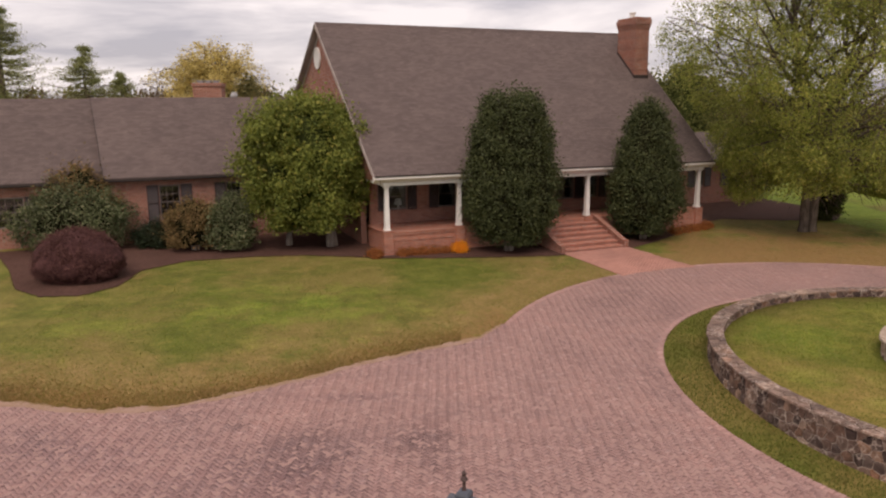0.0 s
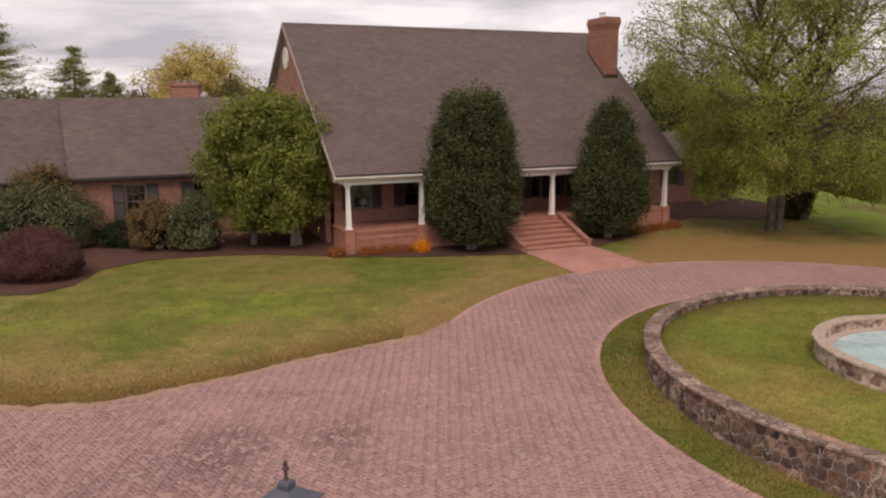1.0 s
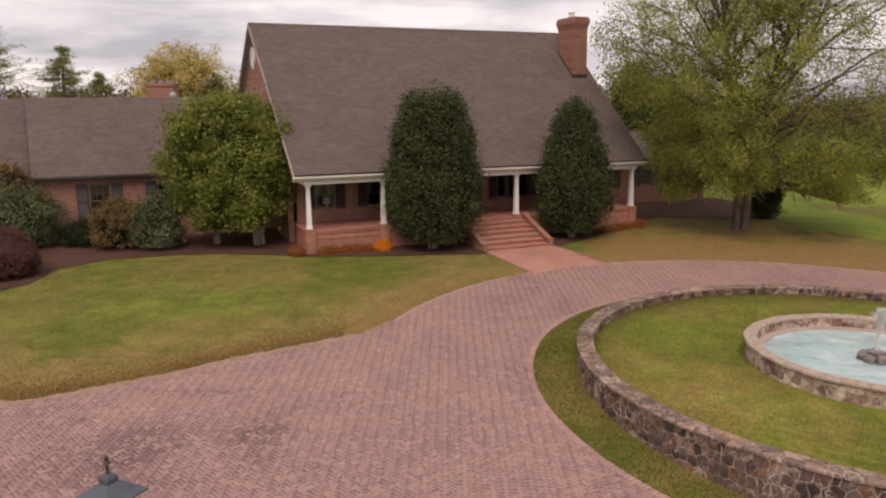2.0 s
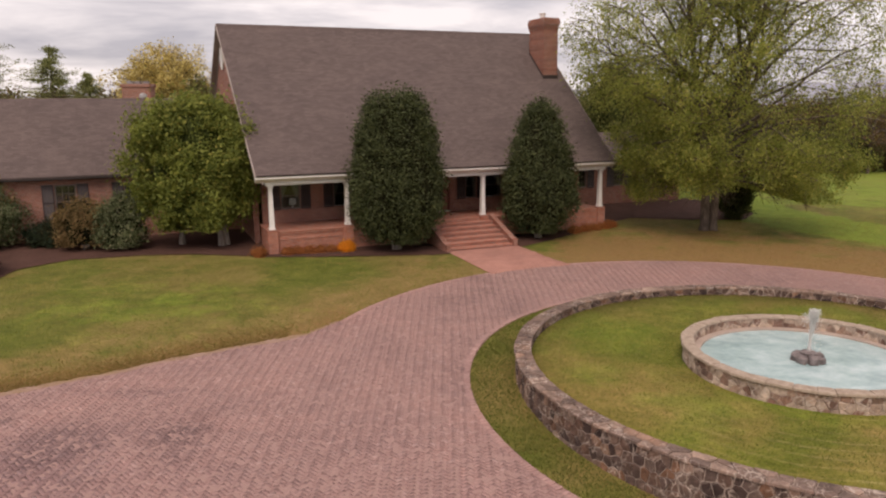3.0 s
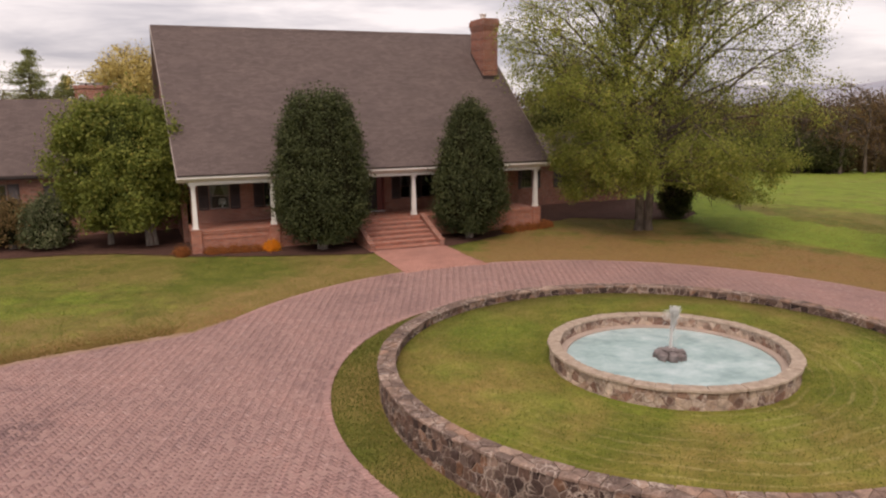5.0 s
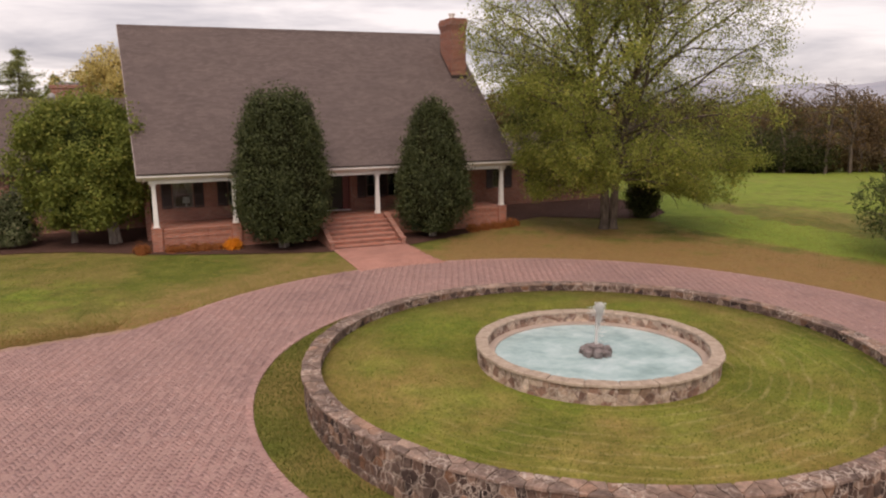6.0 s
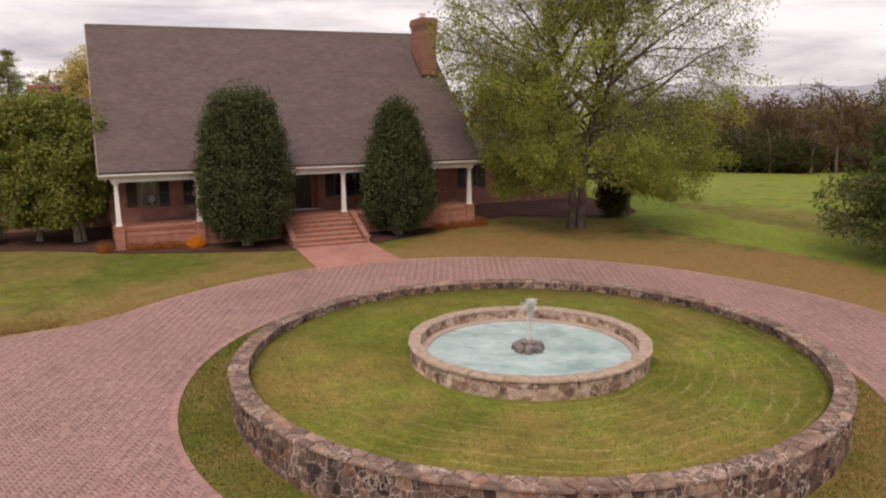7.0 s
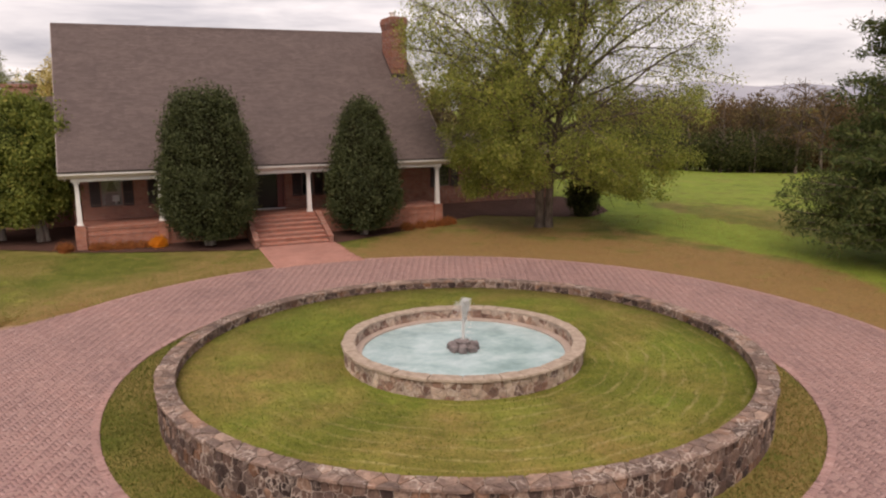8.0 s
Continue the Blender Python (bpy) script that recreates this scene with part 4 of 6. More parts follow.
    for k in range(5):
        part("joint_band", boxes((cx0 - 0.012, cx1 + 0.012, cy0 - 0.012, cy1 + 0.012, 8.85 + 0.66 * k, 8.868 + 0.66 * k)), SHUTTER, chim)
    part("flue_pot", lathe(bmesh.new(), [(0.18, 12.7), (0.18, 13.02), (0.23, 13.03), (0.23, 13.1), (0.1, 13.1)], 14, (cx0 + cx1) / 2, 6.3), WHITE, chim, "pale flue cap")


def build_wing(x0, x1, wall_y, eave_z, ridge_y, ridge_z, windows, name, lean=0.0):
    """A low side wing: wall with windows and shutters, and a double-pitched roof."""
    eave_y = wall_y - 0.45

    def leaned(bm):
        for v in bm.verts:
            if v.co.x < x0:
                v.co.x -= lean * max(0.0, min(1.0, (v.co.z - eave_z) / (ridge_z - eave_z)))
        return bm
    slope = (ridge_z - eave_z) / (ridge_y - eave_y)
    wing = part(name, wall_with_openings(x0, x1, wall_y, wall_y + 0.3, -0.2, eave_z - 0.12, [(a, b, c, d) for a, b, c, d in windows]), BRICK, house, "low red brick wing")
    part("back_wall", boxes((x0, x1, 2 * ridge_y - wall_y - 0.3, 2 * ridge_y - wall_y, -0.2, eave_z - 0.12)), BRICK, wing)
    for xa, xb in ((x0, x0 + 0.3), (x1 - 0.3, x1)):
        part("end_wall", prism(bmesh.new(), [(wall_y + 0.3, -0.2), (2 * ridge_y - wall_y - 0.3, -0.2), (2 * ridge_y - wall_y - 0.3, eave_z + 0.2), (ridge_y, ridge_z - 0.3), (wall_y + 0.3, eave_z + 0.2)], "x", xa, xb), BRICK, wing)
    part("roof", leaned(roof_slab(bmesh.new(), x0 - 0.2, x1, eave_y, eave_z, ridge_y, ridge_z)), SHINGLE, wing)
    part("roof", leaned(roof_slab(bmesh.new(), x0 - 0.2, x1, 2 * ridge_y - eave_y, eave_z, ridge_y + 0.001, ridge_z)), SHINGLE, wing)
    part("fascia", boxes((x0 - 0.2, x1, eave_y - 0.03, eave_y - 0.003, eave_z - 0.13, eave_z - 0.05)), GUTTER, wing)
    part("soffit", boxes((x0, x1, eave_y, wall_y, eave_z - 0.2, eave_z - 0.17)), GUTTER, wing)
    part("rake_board", leaned(prism(bmesh.new(), [(eave_y, eave_z + 0.008), (ridge_y, ridge_z + 0.008), (ridge_y, ridge_z - 0.25), (eave_y, eave_z - 0.2)], "x", x0 - 0.235, x0 - 0.204)), GUTTER, wing)
    part("frieze_board", boxes((x0, x1, wall_y - 0.035, wall_y - 0.003, eave_z - 0.25, eave_z - 0.2)), SHUTTER, wing)
    for a, b, c, d in windows:
        window_unit(wing, a, b, c, d, wall_y + 0.06)
        for s0, s1 in ((a - 0.6, a - 0.03), (b + 0.03, b + 0.6)):
            if s0 > x0 and s1 < x1:
                shutter(wing, s0, s1, c - 0.05, min(d + 0.02, eave_z - 0.36), wall_y)
    # Added inner face, dark in colour for the dim room behind the panes.
    part("inner_wall", boxes((x0 + 0.3, x1 - 0.3, wall_y + 2.0, wall_y + 2.1, -0.2, eave_z - 0.2)), INSIDE, wing)
    return wing


build_main()


def build_lamp_indoors():
    lamp = thing("table_lamp", HOUSE, "white-shaded table lamp on the window stool", "lamp")
    x, y, z = 1.68, WALL_Y + 0.4, 2.02
    part("base", lathe(bmesh.new(), [(0.08, z), (0.08, z + 0.02), (0.03, z + 0.05), (0.05, z + 0.12), (0.02, z + 0.2), (0.015, z + 0.26)], 14, x, y), WHITE, lamp)
    part("shade", lathe(bmesh.new(), [(0.2, z + 0.2), (0.21, z + 0.21), (0.16, z + 0.52), (0.15, z + 0.52)], 20, x, y), WHITE, lamp, "plain white lampshade")


build_lamp_indoors()
build_wing(-12.33, -0.43, 7.3, 3.92, 11.6, 7.95, [(-10.0, -8.95, 1.6, 3.42), (-6.6, -5.8, 1.6, 3.42)], "wing_wall", 0.42)
build_wing(-28.0, -12.2, 8.2, 3.78, 11.6, 7.9, [(-17.6, -16.3, 1.5, 3.05), (-22.6, -21.3, 1.5, 3.05)], "wing_wall")
build_wing(LENGTH + 0.43, 31.5, 7.3, 3.5, 10.0, 5.3, [(22.4, 23.3, 1.6, 3.12), (25.6, 26.5, 1.6, 3.12), (28.6, 29.5, 1.6, 3.12)], "wing_wall")

VENT_GREY = paint_material("weathered_zinc", (0.36, 0.35, 0.34), 0.5, 0.5)
vent = thing("roof_vent", HOUSE, "white domed vent pipe on the wing's rear roof slope", "roof vent")
part("pipe", lathe(bmesh.new(), [(0.09, 6.3), (0.09, 8.0)], 12, -5.1, 13.0), WHITE, vent)
part("dome", lathe(bmesh.new(), [(0.22, 7.98), (0.23, 8.05), (0.2, 8.17), (0.12, 8.25), (0.03, 8.28)], 16, -5.1, 13.0), VENT_GREY, vent)

# ---- steps and walk ----


STEP_TREAD = brick_material("salmon_step_brick", 1.4, 1.05, True)


def build_steps():
    st = thing("entrance_steps", HOUSE, "broad flight of red brick entrance steps with sloping side walls", "steps")
    n, d0, d1, z0 = 7, -2.95, -0.18, 0.06
    rise, run = (PORCH - z0) / n, (d1 - d0) / (n - 1)
    for k in range(n):
        d = d0 + k * run
        top = z0 + (k + 1) * rise
        step = part("step", boxes((8.28, 11.88, d, d + 0.12, z0 - 0.3 if k == 0 else top - rise - 0.05, top - 0.06)), BRICK, st)
        if k < n - 1:
            part("tread", boxes((8.28, 11.88, d - 0.035, d + run + 0.02, top - 0.06, top), bevel=0.012), STEP_TREAD, step)
    for x0, x1 in ((8.06, 8.28), (11.88, 12.1)):
        bm = prism(bmesh.new(), [(d0 - 0.15, -0.3), (d0 - 0.15, 0.42), (d0 + 0.15, 0.45), (d1, PORCH + 0.1), (d1, -0.3)], "x", x0, x1)
        ch = part("side_wall", bm, BRICK, st)
        bm = prism(bmesh.new(), [(d0 - 0.18, 0.422), (d0 + 0.14, 0.452), (d1, PORCH + 0.105), (d1, PORCH + 0.17), (d0 + 0.12, 0.52), (d0 - 0.18, 0.49)], "x", x0 - 0.03, x1 + 0.03)
        part("coping", bm, BRICK, ch)
    return st


build_steps()


def in_walk(x, y):
    p = HOUSE.inverted() @ Vector((x, y, 0))
    return 8.25 < p.x < 12.2 + max(0.0, -p.y - 6.0) * 0.15 and -8.3 < p.y < -2.9 and math.hypot(x - RING[0], y - RING[1]) > R_DRIVE - 0.1


walkway = sheet("walkway", ((3, 14, 28, 40), in_walk), 0.03, BRICK_FLOOR, 0.1)
tagged(walkway, "salmon-pink brick garden walk to the entrance steps", "walkway", kind="structure")

# ---- beds ----


def in_bed(x, y):
    p = HOUSE.inverted() @ Vector((x, y, 0))
    a, d = p.x, p.y
    front = np.interp(a, [-30, -17.4, -16.6, -16.0, -15.0, -13.5, -12.2, -11.2, -9.2, -6.1, -3.8, -1.5, -0.4, 3.0, 7.4, 8.2, 12.2, 12.4, 14.0, 16.1, 20.7, 23.0, 26.1, 29.4, 31.8, 33.0],
                      [6.2, 6.2, 3.0, -0.6, -2.2, -2.6, -1.6, 0.9, 2.1, 1.9, 1.3, 0.0, -0.75, -2.0, -3.3, -3.4, -3.2, -3.15, -2.6, -1.6, 0.9, 1.8, -0.1, -1.4, 0.2, 3.0])
    return front < d < 7.5 and -28 < a < 32.5 and not (8.2 < a < 12.2 and d < 0)


mulch_bed = sheet("planting_bed", ((-34, 32, 22, 56), in_bed), 0.035, MULCH, 0.1)
tagged(mulch_bed, "dark brown bark mulch bed along the house front", "planting bed", kind="structure")

# ---- island: ring wall, raised lawn, fountain ----
ISLE_Z, COPE_Z, RIM_Z, WATER_Z = 0.10, 0.38, 0.6, 0.2


def ring_mesh(bm, r0, r1, z0, z1, sides=120, cx=RING[0], cy=RING[1]):
    rings = []
    for r, z in ((r0, z0), (r1, z0), (r1, z1), (r0, z1)):
        rings.append([bm.verts.new((cx + r * math.cos(2 * math.pi * k / sides), cy + r * math.sin(2 * math.pi * k / sides), z)) for k in range(sides)])
    for a, b in zip(rings, rings[1:] + rings[:1]):
        for k in range(sides):
            bm.faces.new((a[k], a[(k + 1) % sides], b[(k + 1) % sides], b[k]))
    bmesh.ops.recalc_face_normals(bm, faces=bm.faces)
    return bm


stone_wall = tagged(part("stone_wall", ring_mesh(bmesh.new(), R_WALL - 0.46, R_WALL - 0.065, -1.2, COPE_Z - 0.032), MORTAR), "low circular fieldstone retaining wall round the raised lawn", "stone wall")
isle = bmesh.new()
lathe(isle, [(R_WALL - 0.44, ISLE_Z - 0.3), (R_WALL - 0.44, ISLE_Z), (6.0, ISLE_Z - 0.01), (R_POOL - 0.1, ISLE_Z - 0.06)], 96, *RING)
tagged(part("raised_lawn", isle, ISLE_GRASS, None, "", True), "raised circular lawn with faint mowing rings", "lawn", kind="structure")

fountain = tagged(part("fountain", ring_mesh(bmesh.new(), R_POOL - 0.31, R_POOL - 0.08, -0.2, RIM_Z - 0.05), MORTAR), "round stone fountain basin with pale turquoise water", "fountain")
part("basin_floor", lathe(bmesh.new(), [(R_POOL - 0.31, -0.2), (R_POOL - 0.31, -0.1)], 64, *RING), MORTAR, fountain)
part("ledge", ring_mesh(bmesh.new(), R_POOL - 0.56, R_POOL - 0.335, -0.1, WATER_Z + 0.05), LEDGE, fountain, "pale plastered ledge")
part("water", lathe(bmesh.new(), [(R_POOL - 0.55, WATER_Z - 0.02), (R_POOL - 0.55, WATER_Z)], 64, *RING), WATER, fountain, "pale turquoise rippled water")

# ---- plants ----
HOLLY = [(0.0, 0.45), (0.06, 0.72), (0.2, 0.97), (0.35, 1.0), (0.55, 0.93), (0.75, 0.82), (0.9, 0.68), (0.97, 0.5), (1.0, 0.15)]
HOLLY_B = [(0.0, 0.4), (0.06, 0.7), (0.2, 1.0), (0.35, 0.98), (0.6, 0.82), (0.8, 0.62), (0.92, 0.42), (1.0, 0.08)]
MOUND = [(0.0, 0.72), (0.15, 0.94), (0.35, 1.0), (0.6, 0.88), (0.8, 0.65), (0.93, 0.38), (1.0, 0.05)]
MAGNOLIA = [(0.0, 0.5), (0.08, 0.8), (0.25, 0.98), (0.45, 1.0), (0.65, 0.97), (0.8, 0.9), (0.92, 0.7), (1.0, 0.35)]
ROUND = [(0.0, 0.35), (0.1, 0.66), (0.3, 0.97), (0.5, 1.0), (0.72, 0.85), (0.88, 0.55), (1.0, 0.08)]


def shrub(name, m, profile, height, rx, ry, clear, n, leaf, mat, label, category, trunk=True, core=0.72, skin=0.2, lump=0.12, seed=1.0, clump=0.3, group="", stems=None, core_mat=None, loose=0.35):
    ob = thing(name, m, label, category, group)
    if trunk:
        vs, fs = [], []
        for dx, dy, r in stems or ():
            tube(vs, fs, [(dx, dy, -0.15), (dx * 0.95, dy, clear * 0.7), (dx * 0.6, dy * 0.6, clear + height * 0.4)], [r * 1.2, r * 0.9, r * 0.5])
        for dx, dy, r in ((0, 0, 0.16), (0.14, 0.1, 0.11), (-0.15, 0.05, 0.1)) if not stems else ():
            tube(vs, fs, [(dx * rx * 0.5, dy * rx * 0.5, -0.15), (dx * rx * 0.6, dy * rx * 0.6, clear * 0.6), (dx * rx, dy * rx, clear + height * 0.45)], [r, r * 0.8, r * 0.35])
        mesh_object("trunk", vs, fs, BARK_PALE, ob, True)
    p, out = crown_points(n, profile, height, rx, ry, seed, skin, lump, RNG, clump, loose)
    crown = leaves("crown", p + np.array([0, 0, clear]), out, leaf, leaf * 0.55, mat, ob)
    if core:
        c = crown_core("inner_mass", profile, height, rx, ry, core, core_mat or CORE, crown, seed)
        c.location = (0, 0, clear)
    return ob


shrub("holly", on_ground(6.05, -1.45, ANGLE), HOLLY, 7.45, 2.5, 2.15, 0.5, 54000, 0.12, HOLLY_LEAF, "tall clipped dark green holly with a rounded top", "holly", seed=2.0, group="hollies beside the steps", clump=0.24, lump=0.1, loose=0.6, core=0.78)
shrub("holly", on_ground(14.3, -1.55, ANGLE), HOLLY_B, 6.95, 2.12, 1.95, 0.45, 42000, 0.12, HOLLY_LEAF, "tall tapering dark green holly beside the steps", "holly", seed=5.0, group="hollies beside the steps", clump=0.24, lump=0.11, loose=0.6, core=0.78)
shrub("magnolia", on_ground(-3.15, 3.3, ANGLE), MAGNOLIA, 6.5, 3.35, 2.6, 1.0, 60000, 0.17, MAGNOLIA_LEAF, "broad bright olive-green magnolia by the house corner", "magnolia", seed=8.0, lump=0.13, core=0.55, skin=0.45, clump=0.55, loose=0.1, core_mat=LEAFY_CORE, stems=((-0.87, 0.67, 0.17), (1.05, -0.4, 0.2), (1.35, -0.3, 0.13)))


def at(x, y, rz=0.0):
    return pose(x, y, ground_z(x, y), 0, 0, rz)


shrub("viburnum", at(-18.4, 36.3), MOUND, 3.0, 3.1, 1.9, 0.25, 20000, 0.12, VIBURNUM_LEAF, "wide grey-green viburnum shrub against the wing", "shrub", trunk=False, seed=3.0, lump=0.22, clump=0.3, core=0.6, skin=0.35)
shrub("bronze_shrub", at(-18.3, 37.0), ROUND, 3.5, 2.0, 1.3, 0.65, 12000, 0.13, BRONZE_LEAF, "bronze-brown tipped shrub behind the viburnum", "shrub", trunk=False, seed=4.0, lump=0.25, clump=0.3, core=0.55, skin=0.4)
shrub("barberry", at(-15.45, 30.5), MOUND, 2.15, 1.9, 1.75, 0.05, 42000, 0.058, BARBERRY_LEAF, "low dark red barberry mound in the mulch", "barberry", trunk=False, seed=6.0, lump=0.05, clump=0.1, core=0.92, core_mat=BARBERRY_CORE)
shrub("bronze_shrub", at(-12.45, 36.2), MOUND, 2.3, 1.4, 1.2, 0.3, 10000, 0.11, BRONZE_LEAF, "rounded olive and bronze shrub under the window", "shrub", trunk=True, seed=7.0, lump=0.15, clump=0.26, core=0.6)
shrub("viburnum", at(-10.65, 36.4), MOUND, 2.5, 1.35, 1.2, 0.25, 12000, 0.12, VIBURNUM_LEAF, "rounded grey-green shrub beside the wing", "shrub", trunk=True, seed=9.0, lump=0.22, clump=0.28, core=0.6)
shrub("dark_shrub", at(-14.6, 36.9), MOUND, 1.2, 1.4, 0.9, 0.05, 6000, 0.09, DARK_LEAF, "low dark evergreen shrub in the mulch", "shrub", trunk=False, seed=10.0, clump=0.2)
shrub("dark_shrub", at(24.3, 46.6), ROUND, 3.2, 1.1, 1.05, 0.05, 12000, 0.12, HEDGE_LEAF, "dark evergreen shrub behind the shade tree", "shrub", trunk=False, seed=12.0, lump=0.2, clump=0.25)
for a, d, r, orange in ((3.55, -0.75, 0.46, True), (-0.75, -0.35, 0.42, False), (0.65, -0.5, 0.3, False), (1.15, -0.52, 0.27, False), (1.7, -0.55, 0.3, False), (2.25, -0.58, 0.28, False), (2.8, -0.62, 0.26, False), (17.0, -0.95, 0.36, False), (17.9, -0.7, 0.3, False), (18.7, -0.55, 0.32, False), (19.5, -0.45, 0.34, False), (20.1, -0.1, 0.36, False)):
    mat, lab = (MUM_ORANGE, "round bright orange chrysanthemum at the porch foot") if orange else (MUM_RUST, "rust-red chrysanthemum mound at the porch foot")
    shrub("chrysanthemum", on_ground(a, d), MOUND, r * (1.05 if orange else 0.85), r, r, 0.02, 4200, 0.06, mat, lab, "flower", trunk=False, seed=a, clump=0.1, core=0.0, group="chrysanthemums along the porch")


def envelope_tree(name, m, height, trunks, centre_z, radii, boughs, n_leaf, leaf, mat, bark, label, seed, droop, clump=0.55, airy=0.0):
    """A tree whose boughs reach into a rounded crown; leaf sprays hang along their outer parts."""
    ob = thing(name, m, label, "tree")
    rng = np.random.default_rng(seed)
    vs, fs, spots = [], [], []
    stems = []
    for pts, rad in trunks:
        tube(vs, fs, pts, rad, 10)
        stems.append([Vector(p) for p in pts])
    for k in range(boughs):
        stem = stems[k % len(stems)]
        u = -0.78 + 1.75 * ((k + 0.5) / boughs) ** 1.25
        a = k * 2.399963 + rng.normal(0, 0.25)
        flat = math.sqrt(max(0.0, 1 - u * u))
        share = rng.uniform(0.78, 1.04)
        end = Vector((radii[0] * flat * math.cos(a) * share, radii[1] * flat * math.sin(a) * share, centre_z + radii[2] * u * share))
        f = min(0.98, max(0.22, 0.28 + 0.35 * (u + 0.75)))
        i = f * (len(stem) - 1)
        s = stem[int(i)].lerp(stem[min(int(i) + 1, len(stem) - 1)], i - int(i))
        rise = Vector((0, 0, max(0.6, 0.22 * (end - s).length)))
        b1, b2 = s.lerp(end, 0.25) + rise * 1.3, s.lerp(end, 0.7) + rise * 1.1
        curve = [((1 - t) ** 3) * s + 3 * t * (1 - t) ** 2 * b1 + 3 * t * t * (1 - t) * b2 + t ** 3 * end for t in (0, 0.2, 0.4, 0.6, 0.8, 1.0)]
        r0 = 0.05 + 0.011 * (end - s).length
        tube(vs, fs, curve, [r0, r0 * 0.8, r0 * 0.6, r0 * 0.42, r0 * 0.26, 0.012], 6)
        for _ in range(7):
            t = rng.uniform(0.3, 0.95)
            j = t * 5
            p = curve[int(j)].lerp(curve[min(int(j) + 1, 5)], j - int(j))
            d = Vector(rng.normal(0, 1, 3))
            d.z = d.z * 0.5 + 0.1
            l = rng.uniform(0.9, 2.3)
            q = p + d.normalized() * l
            w = q + Vector((rng.normal(0, 0.3), rng.normal(0, 0.3), -droop * rng.uniform(0.3, 1.6)))
            tube(vs, fs, [p, q, w], [0.03, 0.02, 0.006], 4)
            for g in np.linspace(0.2, 1, 4):
                spots.append(p.lerp(q, g))
            for g in np.linspace(0.25, 1, 3):
                spots.append(q.lerp(w, g))
        spots.append(end)
    mesh_object("trunk", vs, fs, bark, ob, True)
    spots = np.array([tuple(s) for s in spots])
    p = spots[rng.integers(0, len(spots), n_leaf)] + rng.normal(0, clump, (n_leaf, 3)) * np.array([1, 1, 0.8])
    p[:, 2] -= np.abs(rng.normal(0, droop * 0.45, n_leaf))
    thin = np.clip((p[:, 2] - centre_z) / radii[2], 0, 1) * airy
    p = p[(p[:, 2] > 1.5) & (rng.uniform(0, 1, len(p)) > thin)]
    out = p - np.array([0, 0, centre_z - 2])
    out /= np.linalg.norm(out, axis=1)[:, None]
    leaves("crown", p, out + np.array([0, 0, 0.4]), leaf, leaf * 0.55, mat, ob, 0.9, rng)
    return ob


def grown_tree(name, m, trunks, centre, girth, deep, limbs, leaf, n_leaf, mat, bark, label, seed):
    """A broad tree grown in three orders: upswept limbs, side branches, hanging twigs that carry the leaves."""
    ob = thing(name, m, label, "tree")
    rng = np.random.default_rng(seed)
    vs, fs, spots = [], [], []
    stems = []
    for pts, rad in trunks:
        tube(vs, fs, pts, rad, 10)
        stems.append([Vector(p) for p in pts])
    c = Vector(centre)

    def inside(p):
        wide = float(np.interp(p.z, [b[0] for b in girth], [b[1] for b in girth]))
        return ((p.x - c.x) / wide) ** 2 + ((p.y - c.y) / (wide * deep)) ** 2 + (0.6 if p.z > girth[-1][0] or p.z < girth[0][0] else 0.0)

    def grow(start, way, length, n, sag, wobble):
        pts, p, d = [start], start.copy(), way.normalized()
        for _ in range(n):
            p = p + d * (length / n)
            pts.append(p.copy())
            d = (d + Vector(rng.normal(0, wobble, 3)) - Vector((0, 0, sag / n))).normalized()
            if inside(p) > 1.06 or p.z < 1.8:
                break
        return pts

    def along(pts, t):
        i = t * (len(pts) - 1)
        k = min(int(i), len(pts) - 2)
        return pts[k].lerp(pts[k + 1], i - k), (pts[k + 1] - pts[k]).normalized()

    for k in range(limbs):
        stem = stems[k % len(stems)]
        share = (k + 0.5) / limbs
        s, up = along(stem, 0.34 + 0.6 * share ** 1.25)
        a = k * 2.399963 + rng.normal(0, 0.3)
        lift = math.radians(2 + 62 * share + rng.normal(0, 8))
        way = Vector((math.cos(a) * math.cos(lift), math.sin(a) * math.cos(lift), math.sin(lift) + 0.12))
        reach = 0.5
        while inside(s + way.normalized() * reach) < 1.0 and reach < 12:
            reach += 0.4
        reach *= rng.uniform(0.8, 1.08)
        limb = grow(s, way, reach, 8, 0.75 - 0.45 * share, 0.13)
        n = len(limb)
        r0 = 0.028 + 0.008 * reach
        tube(vs, fs, limb, [r0 * (1 - 0.85 * q / (n - 1)) for q in range(n)], 6)
        for b in range(10):
            t = 0.2 + 0.78 * (b + rng.uniform(0, 1)) / 10
            p, d = along(limb, t)
            side = d.cross(Vector(rng.normal(0, 1, 3))).normalized()
            w = (d * rng.uniform(0.5, 1.0) + side * rng.uniform(0.6, 1.1) + Vector((0, 0, 0.15))).normalized()
            branch = grow(p, w, (0.42 - 0.2 * t) * reach * rng.uniform(0.7, 1.3) + 0.5, 5, 0.9, 0.2)
            n = len(branch)
            tube(vs, fs, branch, [0.026 * (1 - 0.75 * q / (n - 1)) for q in range(n)], 4)
            for _ in range(7):
                u = rng.uniform(0.2, 1.0)
                p2, d2 = along(branch, u)
                w2 = (d2 * 0.6 + Vector(rng.normal(0, 0.7, 3))).normalized()
                if p2.z < 2.6 and abs(p2.x) < 2.5:
                    continue
                twig = grow(p2, w2, rng.uniform(0.6, 1.7), 4, rng.uniform(0.8, 3.2), 0.15)
                n = len(twig)
                tube(vs, fs, twig, [0.006 * (1 - 0.6 * q / (n - 1)) for q in range(n)], 3)
                for q in range(7):
                    spots.append(along(twig, 0.1 + 0.9 * q / 6)[0])
            spots += branch[2:]
